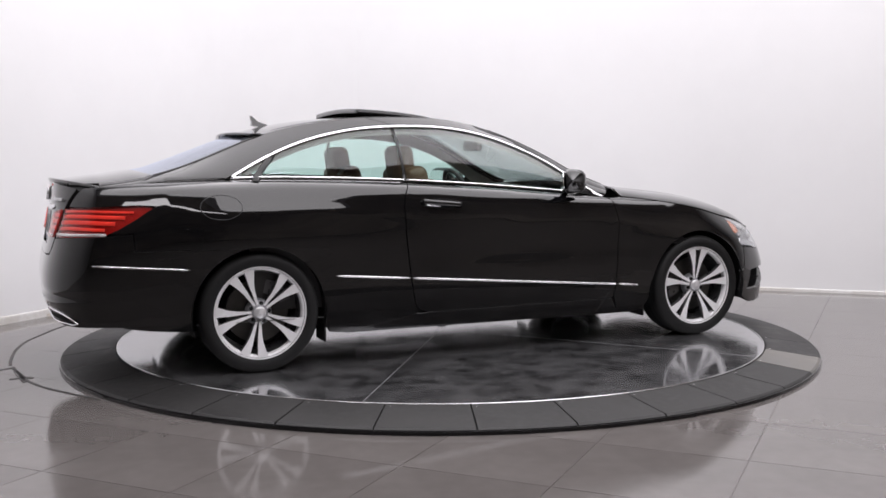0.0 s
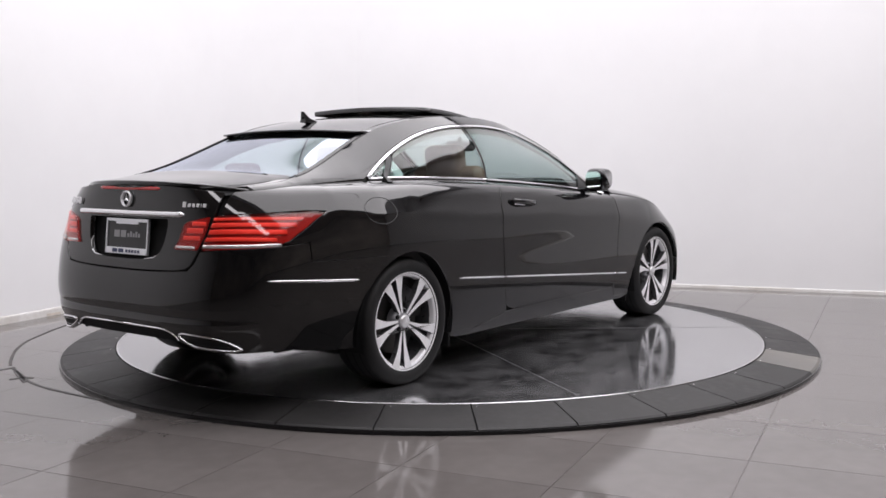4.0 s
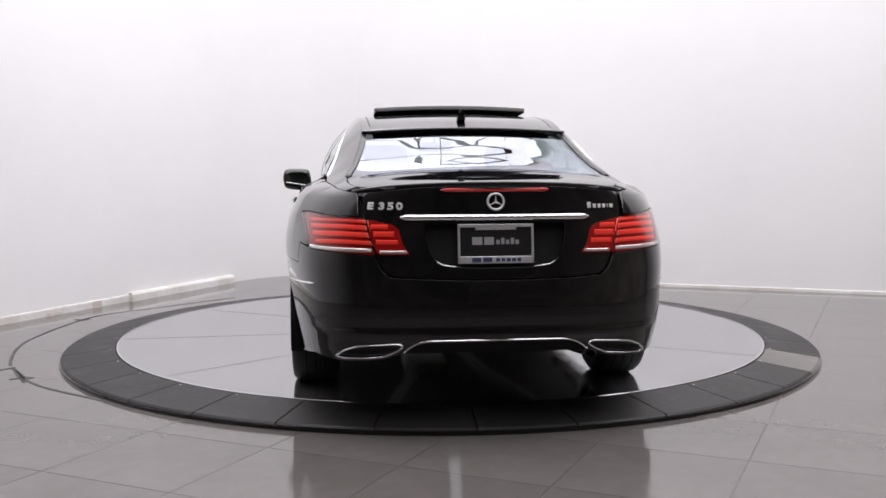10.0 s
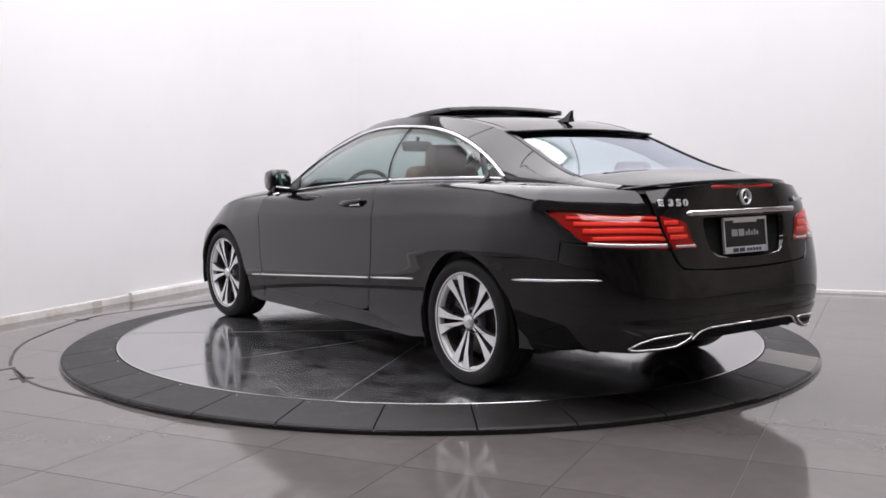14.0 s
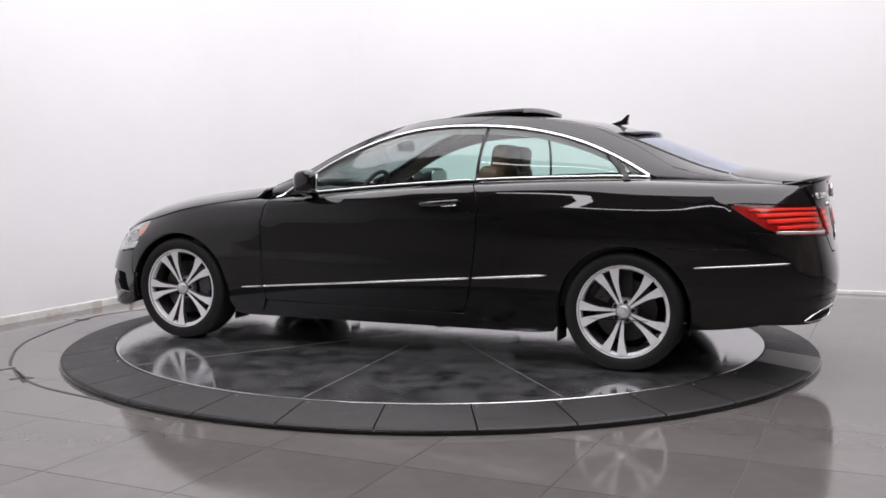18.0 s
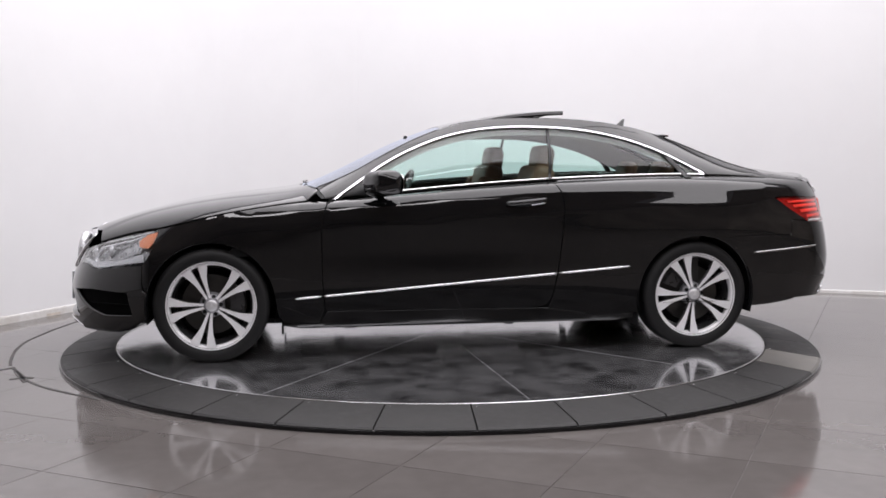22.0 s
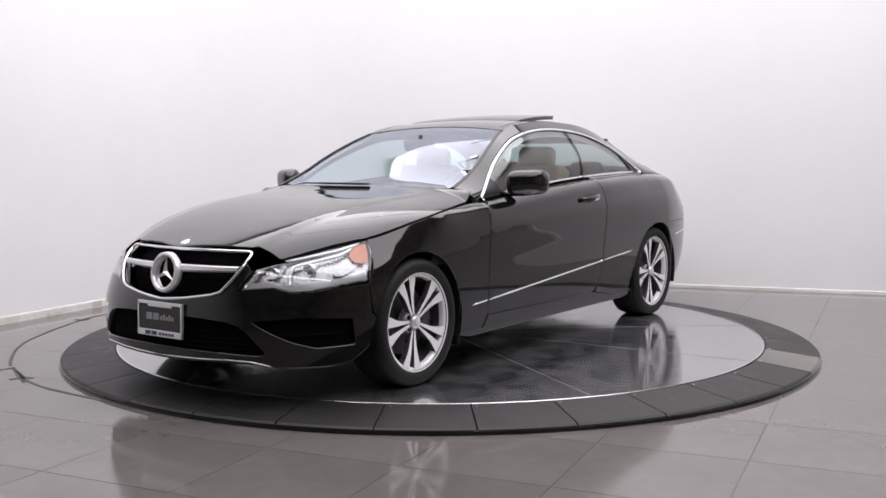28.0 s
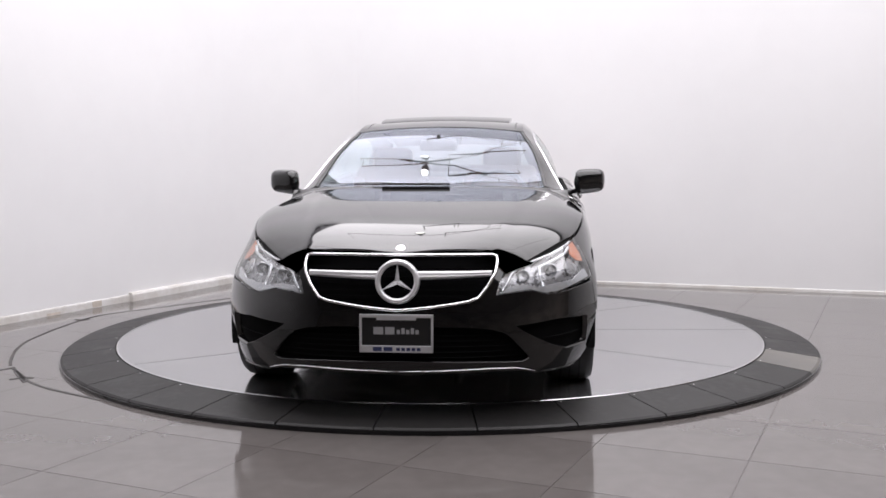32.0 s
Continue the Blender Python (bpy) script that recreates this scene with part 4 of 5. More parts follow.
def mirrors(car):
    for s in (1, -1):
        verts, faces, n, m = [], [], 18, 20
        for i in range(n + 1):
            t = i / n
            y = .822 + .186 * t
            grow = (1 - abs(2 * t - 1)**5)**.36 if 0 < t < 1 else 0.02
            hx, hz = .082 * grow + .004, (.074 - .010 * t) * grow + .003
            cx, cz = .470 - .085 * t, .966 + .012 * t
            for k in range(m):
                a = 2 * math.pi * k / m
                ca, sa = math.cos(a), math.sin(a)
                dx = math.copysign(abs(ca)**.7, ca) * hx * (1.15 if ca > 0 else .55)
                verts.append((cx + dx, s * y, cz + math.copysign(abs(sa)**.6, sa) * hz))
        for i in range(n):
            for k in range(m):
                l = (k + 1) % m
                t = (i * m + k, i * m + l, (i + 1) * m + l, (i + 1) * m + k)
                faces.append(t if s > 0 else t[::-1])
        faces += [tuple(range(m)), tuple(n * m + k for k in range(m))]
        h = mesh("door_mirror", verts, faces, PAINT, car, "black door mirror on a short arm", smooth=True)
        g = [(.4275 - .054 - .032 * math.copysign(abs(math.cos(a))**.6, math.cos(a)), s * (.915 + .070 * math.copysign(abs(math.cos(a))**.6, math.cos(a))), 0.972 + .052 * math.copysign(abs(math.sin(a))**.6, math.sin(a))) for a in np.linspace(0, 2 * math.pi, 33)[:-1]]
        mesh("mirror_glass", g + [(x - .004, y, z) for x, y, z in g], [tuple(range(32)), tuple(range(32, 64))[::-1]] + [(i, (i + 1) % 32, 32 + (i + 1) % 32, 32 + i) for i in range(32)], MIRROR, h, "mirror glass")
        v, f = tube([(.47, s * .755, .905), (.46, s * .80, .908), (.435, s * .85, .918), (.425, s * .89, .93)], .022, 10, flat=.7)
        mesh("mirror_arm", v, f, SATIN, h, smooth=True)
        v, f = tube([(.485 - .004 * i, s * (.855 + .018 * i), .955 + .001 * i) for i in range(8)], .006, 6, flat=.8)
        mesh("indicator", v, f, CLEAR, h, "slim clear indicator", smooth=True)


def wheel(car, x, s, phase):
    """Tyre with rim, five pairs of spokes, cap, bolts and brake."""
    cx, cz = x, .312
    out = .874
    R, W = .314, .235
    prof = [(.235, -.02), (.25, -.006), (.275, -.001), (.296, -.006), (R - .005, -.022), (R, -.042), (R + .0005, -W / 2), (R, -W + .042), (R - .006, -W + .02), (.28, -W), (.235, -W + .01)]

    def put(v):
        return [(cx + a, s * (out + b), cz + c) for a, b, c in v]

    def ok(f):
        return f if s < 0 else [t[::-1] for t in f]
    v, f = lathe(prof, 72, "Y")
    # flattened where it rests
    v = [(a, b, max(c, -.3105)) for a, b, c in v]
    tyre = mesh("wheel", put(v), ok(f), TYRE, car, "black low-profile tyre on a twin-spoke alloy rim", smooth=True)
    # tread grooves
    for g in (-.07, -.115, -.16):
        v, f = lathe([(R + .0012, g - .004), (R + .0012, g + .004)], 72, "Y")
        mesh("tread_groove", put([(a, b, max(c, -.3108)) for a, b, c in v]), ok(f), SHELLM, tyre)
    v, f = lathe([(.236, -.016), (.243, -.012), (.245, -.016), (.243, -.024), (.228, -.020), (.222, -.028), (.219, -.06), (.212, -.2)], 72, "Y")
    mesh("rim", put(v), ok(f), ALLOY, tyre, "machined alloy rim", smooth=True)
    v, f = lathe([(.218, -.05), (.205, -.1), (.2, -.19)], 60, "Y")
    mesh("rim_barrel", put(v), ok(f), ALLOY_DARK, tyre, smooth=True)
    spoke = []
    for side in (1, -1):
        # half-angles of the two edges along the radius
        rows = [(.040, 3.4, 19.0, -.038), (.085, 3.9, 15.2, -.034), (.12, 4.3, 14.2, -.030), (.15, 4.4, 14.8, -.026), (.17, 4.5, 15.8, -.024), (.20, 4.9, 17.4, -.021), (.232, 5.3, 18.8, -.019)]
        face, v, f, idx = [], [], [], []
        for r, a, b, h in rows:
            for ang, d in ((a, 0), (b, 0), (b, -.03), (a, -.03)):
                t = radians(side * ang)
                v.append((r * math.cos(t), h + d, r * math.sin(t)))
        for i in range(len(rows) - 1):
            for k in range(4):
                l = (k + 1) % 4
                q = (i * 4 + k, i * 4 + l, i * 4 + 4 + l, i * 4 + 4 + k)
                f.append(q if side > 0 else q[::-1])
                idx.append(0 if k == 0 else 1)
        spoke.append((v, f, idx))
    for k in range(5):
        ang = radians(phase + 72 * k)
        for v, f, idx in spoke:
            w = [(a * math.cos(ang) - c * math.sin(ang), b, a * math.sin(ang) + c * math.cos(ang)) for a, b, c in v]
            mesh("spoke", put(w), ok(f), ALLOY, tyre, mats=[ALLOY, ALLOY_DARK], index=idx)
    v, f = lathe([(.030, -.034), (.052, -.040), (.062, -.048), (.068, -.065), (.07, -.09)], 40, "Y")
    mesh("hub", put(v), ok(f), HUB_GREY, tyre, smooth=True)
    v, f = lathe([(0, -.022), (.026, -.023), (.031, -.027), (.033, -.040)], 32, "Y")
    mesh("hub_cap", put(v), ok(f), SATIN_CHROME, tyre, "grey hub cap", smooth=True)
    for k in range(3):
        a = radians(90 + 120 * k)
        d, e = Vector((math.cos(a), 0, math.sin(a))), Vector((-math.sin(a), 0, math.cos(a)))
        vv = [e * .004 + d * .002, d * .021, -e * .004 + d * .002, Vector((0, 0, 0))]
        mesh("cap_arm", put([(q.x, -.0212, q.z) for q in vv]), [(0, 1, 2, 3)] if s < 0 else [(3, 2, 1, 0)], ALLOY, tyre)
    for k in range(5):
        a = radians(phase + 36 + 72 * k)
        v, f = lathe([(0, -.036), (.010, -.037), (.0125, -.040), (.0125, -.06)], 8, "Y")
        mesh("wheel_bolt", put([(p + .048 * math.cos(a), q, r + .048 * math.sin(a)) for p, q, r in v]), ok(f), SHELLM, tyre)
    v, f = lathe([(.06, -.10), (.165, -.10), (.165, -.13), (.06, -.13)], 60, "Y")
    mesh("brake_disc", put(v), ok(f), IRON, tyre, "worn iron brake disc", smooth=False)
    a0 = 150 if x > 0 else 20
    v, f = lathe([(.10, -.075), (.175, -.075), (.185, -.09), (.185, -.14), (.10, -.14)], 10, "Y", start=radians(a0), turn=radians(55))
    mesh("brake_caliper", put(v), ok(f), ALLOY_DARK, tyre)
    v, f = lathe([(.0, -.16), (.2, -.16)], 40, "Y")
    mesh("dust_shield", put(v), ok(f), SHELLM, tyre)


def front_end(car):
    low_half = [fy(0, .455), fy(.16, .470), fy(.30, .490), fy(.345, .505), fy(.385, .555), fy(.418, .61), fy(.430, .630), fy(.452, .606), fy(.432, .565), fy(.420, .516), fy(.494, .524), fy(.573, .530), fy(.646, .508), fy(.705, .510), fx(1.740, .536)]
    low_half += [fx(1.746, .44), fx(1.738, .40)] + [fx(p[0] + .004, p[1]) for p in arc("front", 12, -10, 8)]
    low_half += [fx(1.80, .190), fy(.76, .168), fy(.68, .168), fy(.60, .172), fy(.53, .190), fy(.40, .196), fy(.25, .192), fy(0, .186)]
    loop = low_half + [(-u, z) for u, z in low_half[::-1] if u > 1e-6]
    intake = [fy(0, .390), fy(.25, .389), fy(.39, .379), fy(.452, .363), fy(.492, .335), fy(.535, .286), fy(.572, .242), fy(.54, .228), fy(.35, .236), fy(0, .241)]
    intake = rounded(intake + [(-u, z) for u, z in intake[::-1] if u > 1e-6], .02)
    side = rounded([fy(.505, .386), fy(.59, .393), fy(.69, .402), fx(1.825, .390), fx(1.80, .262), fy(.735, .258), fy(.665, .290), fy(.60, .326), fy(.55, .356)], .012)
    holes = [intake, side, [(-u, z) for u, z in side[::-1]]]
    panel("front_bumper", loop, front_lift, PAINT, car, step=.03, edge=.018, holes=holes, rim=.035, label="glossy black front bumper with open air intakes")
    for s in (1, -1):
        pts = [(s * u, z) for u, z in side]
        panel("side_intake", pts, sunk(front_lift, .03), BLACKOUT, car, step=.04, rim=0)
        for k in range(1):
            strip("intake_slat", [(s * u, .32 + .035 * k) for u in np.linspace(fy(.64, .33)[0], fx(1.82, .33)[0], 8)], sunk(front_lift, .022), BLACKOUT, car, .008, .006)
        lip = [fy(.0, .197), fy(.25, .203), fy(.40, .207), fy(.51, .203), fy(.555, .192), fy(.59, .181)]
        lip = [(s * u, z) for u, z in lip]
        strip("splitter_chrome", chain(lip, .03), front_lift, CHROME, car, .006, .004, label="thin chrome splitter line")
        strip("corner_lip", [(s * u, z) for u, z in [fy(.60, .176), fy(.66, .175), fy(.74, .172), fx(1.82, .182)]], front_lift, SATIN, car, .01, .012)
    wide_in = [fy(0, .41), fy(.32, .41), fy(.46, .395), fy(.53, .35), fy(.61, .232), fy(.56, .205), fy(.3, .21), fy(0, .215)]
    panel("intake_mesh", wide_in + [(-u, z) for u, z in wide_in[::-1] if u > 1e-6], sunk(front_lift, .034), BLACKOUT, car, step=.05, rim=0)
    for k in range(6):
        z = .252 + .024 * k
        y = .55 - .024 * k
        strip("intake_slat", [(u, z) for u in np.linspace(-fy(y, z)[0], fy(y, z)[0], 20)], sunk(front_lift, .030), BLACKOUT, car, .005, .006)
    # radiator grille
    gh = [fy(0, .458), fy(.16, .472), fy(.30, .492), fy(.345, .507), fy(.385, .557), fy(.415, .61), fy(.425, .66), fy(.418, .674), fy(.40, .680), fy(.2, .684), fy(0, .686)]
    gl = gh + [(-u, z) for u, z in gh[::-1] if u > 1e-6]
    
    def well(p):
        return front_lift(p) - [.075, 0, 0]
    panel("grille_back", [(u * 1.03, .57 + (z - .57) * 1.12) for u, z in gl], well, BLACKOUT, car, step=.05, rim=0, label="black grille well")
    strip("grille_chrome", resample(gl, .02), sunk(front_lift, -.004), CHROME, car, .013, .008, closed=True, label="chrome frame round the grille")
    for k in range(7):
        z = .50 + .026 * k
        y = .33 + .085 * min(1, (z - .5) / .09)
        strip("grille_slat", [(u, z) for u in np.linspace(-fy(y, z)[0], fy(y, z)[0], 18)], sunk(front_lift, .050), BLACKOUT, car, .004, .006)
    for s in (1, -1):
        v, f = [], []
        for i, t in enumerate(np.linspace(0, 1, 8)):
            y = .085 + .315 * t
            p = front_lift(np.array([fy(y, .602)]))[0]
            h = .019 - .006 * t
            for dz, dx in ((-h, -.004), (-h * .4, .012), (-.001, .013), (.001, .006), (h * .5, .012), (h, -.004)):
                v.append((p[0] + dx - .004, s * y, .603 + dz + .004 * t))
        for i in range(7):
            for k in range(5):
                f.append((i * 6 + k, i * 6 + k + 1, i * 6 + 7 + k, i * 6 + 6 + k))
        mesh("grille_wing", v, f if s > 0 else [t[::-1] for t in f], SATIN_CHROME, car, "satin silver grille bar", smooth=True)
    star(car, (2.200, 0, .580), .094, 1, 10)
    # bonnet badge
    c = top_lift(np.array([[2.082, 0.0]]))[0]
    v, f = lathe([(0, .005), (.016, .005), (.021, .003), (.023, 0)], 24, "Z")
    mesh("bonnet_badge", [(x + c[0], y, z + c[2] - x * .45) for x, y, z in v], f, CHROME, car, "small round silver badge", smooth=True)
    number_plate(car, 2.236, .362, 1)
    # headlamps
    top = [fx(x, float(zt(x)) - .006) for x in (1.655, 1.75, 1.85, 1.93, 1.98)]
    lamp = top + [fy(.455, .600), fy(.436, .562), fy(.424, .520), fy(.494, .528), fy(.573, .534), fy(.646, .512), fy(.711, .515), fx(1.727, .556), fx(1.688, .637)]
    for mir in (False, True):
        base = panel("headlamp", lamp, sunk(front_lift, .035), LAMP_GREY, car, step=.04, rim=0, mirror=mir, label="clear headlamp with silver reflectors and amber marker")
        panel("headlamp_lens", lamp, front_lift, LENS, base, step=.035, rim=.004, mirror=mir)
        sub = dict(mirror=mir, taper=False)
        strip("light_strip", chain([fx(1.69, .718), fx(1.80, .690), fy(.537, .643), fy(.49, .607), fy(.468, .56), fy(.45, .535)], .03), sunk(front_lift, .012), SILVER, base, .013, .004, **sub)
        lip = [fy(.437, .524), fy(.494, .532), fy(.573, .538), fy(.646, .518), fy(.705, .521), fx(1.735, .56), fx(1.745, .60), fx(1.79, .590), fx(1.875, .560), fy(.60, .546), fy(.54, .560), fy(.47, .550)]
        panel("lower_blade", lip, sunk(front_lift, .012), SILVER, base, step=.03, rim=.012, mirror=mir)
        strip("divider_blade", chain([fy(.632, .545), fy(.615, .59), fy(.612, .628), fx(1.80, .671), fx(1.73, .698)], .025), sunk(front_lift, .012), SILVER, base, .016, .006, **sub)
        panel("main_reflector", rounded([fx(1.872, .585), fx(1.845, .627), fx(1.80, .655), fx(1.735, .676), fx(1.759, .618), fx(1.838, .583)], .02), sunk(front_lift, .022), LAMP_GREY, base, step=.03, rim=.01, mirror=mir)
        panel("small_reflector", rounded([fy(.525, .575), fy(.529, .62), fy(.572, .645), fy(.583, .612), fy(.567, .582)], .015), sunk(front_lift, .022), LAMP_GREY, base, step=.03, rim=.01, mirror=mir)
        panel("amber_marker", [fx(1.666, .718), fx(1.735, .698), fx(1.768, .665), fx(1.762, .640), fx(1.715, .632), fx(1.690, .660)], sunk(front_lift, .010), AMBER, base, step=.03, rim=.004, mirror=mir, label="amber side marker")
        for y, z, r in ((.552, .606, .026), (.672, .622, .030)):
            p, nrm = surface(front_lift, np.array([fy(y, z)]))
            q = Vector(p[0]) - Vector(nrm[0]) * .034
            if mir:
                q.y = -q.y
            v, f = lathe([(0, -.004), (r * .45, -.002), (r * .62, .004), (r * .8, .010), (r, .022), (r * 1.06, .022), (r * 1.1, .0)], 28, "X")
            mesh("reflector_bowl", [(x + q.x, y2 + q.y, z2 + q.z) for x, y2, z2 in v], f, SILVER, base, "round silver reflector", smooth=True)
            v, f = lathe([(0, .020), (r * .3, .016), (r * .45, .006), (r * .48, -.002)], 20, "X")
            mesh("projector_lens", [(x + q.x, y2 + q.y, z2 + q.z) for x, y2, z2 in v], f, HUB_GREY, base, smooth=True)
    # wiper parked on the cowl
    c = chain([(.835, -.42), (.848, -.26), (.852, -.08), (.852, .12)], .05)
    v, f = tube([Vector((x, y, float(top_z(np.array([x]), np.array([y]))[0]) + .005)) for x, y in c], .0045, 8)
    w = mesh("wiper", v, f, PLASTIC, car, "black wiper blade at rest", smooth=True)
    v, f = tube([Vector((x + .012, y, float(top_z(np.array([x]), np.array([y]))[0]) + .008)) for x, y in c[len(c) // 3:]], .005, 6)
    mesh("wiper_arm", v, f, PLASTIC, w, smooth=True)


def star(car, c, r, d, tilt):
    """A ring with a three-armed star, facing along d."""
    m = Matrix.Translation(c) @ Matrix.Rotation(radians(-tilt * d), 4, "Y")
    k = r / .094
    v, f = lathe([(r - .022 * k, .0), (r - .019 * k, .014 * k), (r - .008 * k, .018 * k), (r, .010 * k), (r + .003 * k, -.012 * k), (r - .012 * k, -.03 * k)], 48, "X")
    ring = mesh("emblem_ring", [m @ Vector((d * a, b, e)) for a, b, e in v], f, SATIN_CHROME, car, "chrome emblem ring", smooth=True)
    for i in range(3):
        a = radians(90 + 120 * i)
        u, w = Vector((0, math.cos(a), math.sin(a))), Vector((0, -math.sin(a), math.cos(a)))
        tip, base = u * (r - .010 * k), .019 * k
        vv = [u * 0 + Vector((d * .016 * k, 0, 0)), w * base * .55 + u * base * .4, tip, -w * base * .55 + u * base * .4, Vector((-d * .004, 0, 0))]
        vv[2] = tip + Vector((d * .006 * k, 0, 0))
        mesh("emblem_arm", [m @ q for q in vv], [(0, 1, 2), (0, 2, 3), (4, 2, 1), (4, 3, 2), (0, 4, 1), (0, 3, 4)], SATIN_CHROME, ring)


def number_plate(car, x, z, d):
    """A dealer's plate: silver frame, black field, print as plain bars."""
    base = Matrix.Translation((x, 0, z)) @ Matrix.Rotation(radians(-6 * d if d < 0 else -2), 4, "Y")
    w, h = .312, .160
    bm = box((.010, w, h), base, .003)
    plate = part("number_plate", bm, PLATE, car, "black dealer plate in a silver frame")
    for sy, sz, cy, cz in ((w + .004, .014, 0, h / 2 - .005), (w + .004, .030, 0, -h / 2 + .014), (.010, h, w / 2 - .003, 0), (.010, h, -w / 2 + .003, 0)):
        part("plate_frame", box((.014, sy, sz), base @ Matrix.Translation((d * .003, cy, cz)), .002), PLATE_FRAME, plate)
    part("frame_tab", box((.013, .17, .014), base @ Matrix.Translation((d * .003, 0, h / 2 - .016)), .002), PLATE_FRAME, plate)
    sg = d

    def bar(y0, y1, z0, z1, mat, o=.0058):
        part("print_bar", box((.001, abs(y1 - y0), z1 - z0), base @ Matrix.Translation((d * o, sg * (y0 + y1) / 2, (z0 + z1) / 2))), mat, plate)
    bar(-.098, -.056, -.004, .028, PRINT)
    bar(-.048, -.008, -.004, .028, PRINT)
    for k in range(5):
        bar(.002 + .020 * k, .016 + .020 * k, -.002, .016 + .008 * (k % 2), PRINT)
    for k in range(2):
        bar(-.10 + .046 * k, -.062 + .046 * k, -.075, -.057, INK_BLUE, .0106)
    for k in range(5):
        bar(.0 + .022 * k, .016 + .022 * k, -.073, -.060, INK_BLUE, .0106)


def lettering(text, car, m, size, name):
    c = bpy.data.curves.new(name, "FONT")
    c.body, c.size, c.extrude, c.bevel_depth, c.space_character = text, size, .0015, .0008, 1.15
    c.offset = .0012
    tmp = bpy.data.objects.new(name, c)
    scene.collection.objects.link(tmp)
    me = bpy.data.meshes.new_from_object(tmp.evaluated_get(bpy.context.evaluated_depsgraph_get()))
    bpy.data.objects.remove(tmp)
    me.materials.clear()
    me.materials.append(SATIN_CHROME)
    me.transform(m)
    ob = new(name, me)
    ob.parent = car
    return ob


def rear_end(car):
    # bumper
    h = [ry(0, .604), ry(.2, .606), ry(.387, .614), ry(.472, .620), ry(.505, .655), ry(.526, .704), ry(.635, .714), rx(-2.146, .721), rx(-2.06, .730), rx(-1.998, .736), rx(-1.998, .70), rx(-1.992, .649), rx(-1.66, .649)]
    h += [rx(p[0], p[1]) for p in arc("rear", 106, 193, 16)] + [rx(-1.80, .236), rx(-2.05, .262), ry(.74, .268), ry(.650, .264), ry(.564, .272), ry(.485, .282), ry(.41, .306), ry(.375, .332), ry(.35, .346), ry(.30, .357), ry(0, .358)]
    loop = h + [(-u, z) for u, z in h[::-1] if u > 1e-6]
    panel("rear_bumper", loop, rear_lift, PAINT, car, step=.03, edge=.02, rim=.012, label="glossy black rear bumper")
    dif = [ry(0, .362), ry(.28, .362), ry(.33, .352), ry(.39, .318), ry(.36, .300), ry(.30, .310), ry(0, .314)]
    panel("diffuser", dif + [(-u, z) for u, z in dif[::-1] if u > 1e-6], sunk(rear_lift, .012), SHELLM, car, step=.04, rim=0, label="matt black diffuser")
    for s in (1, -1):
        c = [ry(0, .359), ry(.15, .359), ry(.30, .358), ry(.33, .354), ry(.358, .345), ry(.38, .332), ry(.405, .312)]
        strip("diffuser_chrome", [(s * u, z) for u, z in chain(c, .03)], rear_lift, CHROME, car, .008, .005, taper=False)
        # tail pipe: slanted flat chrome trim with a dark mouth
        ring_pts = rounded([ry(.668, .284), ry(.640, .314), ry(.598, .333), ry(.54, .341), ry(.437, .348), ry(.411, .341), ry(.420, .326), ry(.452, .309), ry(.493, .292), ry(.564, .285), ry(.645, .278)], .012)
        ring_pts = [(s * u, z) for u, z in ring_pts]
        strip("tail_pipe", ring_pts, rear_lift, CHROME, car, .009, .010, closed=True, label="slanted flat chrome tail pipe")
        panel("pipe_mouth", ring_pts if s > 0 else ring_pts[::-1], rear_lift, SHELLM, car, step=.03, lower=-.003, rim=0)
        inner = [(u * .98 + s * .02 * .5, .314 + (z - .314) * .55) for u, z in ring_pts]
        strip("pipe_inner", inner, rear_lift, SATIN, car, .006, .006, closed=True)
    # boot lid face with plate recess
    f = [ry(0, .990), ry(.3, .984), ry(.48, .970), ry(.552, .958), ry(.560, .90), ry(.556, .846), ry(.516, .72), ry(.480, .645), ry(.455, .630), ry(.387, .622), ry(.2, .616), ry(0, .614)]
    r = [ry(0, .842), ry(.31, .842), ry(.314, .82), ry(.298, .735), ry(.27, .685), ry(.23, .664), ry(.12, .656), ry(0, .655)]
    hole = rounded(r + [(-u, z) for u, z in r[::-1] if u > 1e-6], .012)
    panel("boot_face", f + [(-u, z) for u, z in f[::-1] if u > 1e-6], rear_lift, PAINT, car, step=.03, edge=.02, holes=[hole], rim=.04, label="glossy black boot lid")
    panel("plate_recess", hole, sunk(rear_lift, .038), PAINT, car, step=.05, rim=0)
    c = [ry(.27, .688), ry(.235, .668), ry(.16, .660)]
    for s in (1, -1):
        strip("recess_chrome", [(s * u, z) for u, z in chain(c, .02)], rear_lift, CHROME, car, .006, .004)
    # boot grip strip
    g = [(u, .862) for u in np.linspace(-ry(.42, .86)[0], ry(.42, .86)[0], 40)]
    strip("grip_strip", g, rear_lift, CHROME, car, .026, .014, label="chrome grip strip over the plate")
    number_plate(car, -2.352, .752, -1)
    star(car, (-2.355, 0, .926), .037, -1, 6)
    # lamps
    outer = [rx(-1.888, .864), rx(-1.935, .873), rx(-2.115, .868), ry(.602, .862), ry(.566, .857), ry(.526, .720), ry(.530, .712), ry(.635, .720), rx(-2.146, .727), rx(-2.08, .752), rx(-1.99, .806), rx(-1.93, .845)]
    inn = [ry(.548, .854), ry(.45, .832), ry(.425, .815), ry(.403, .745), ry(.378, .712), ry(.508, .712)]
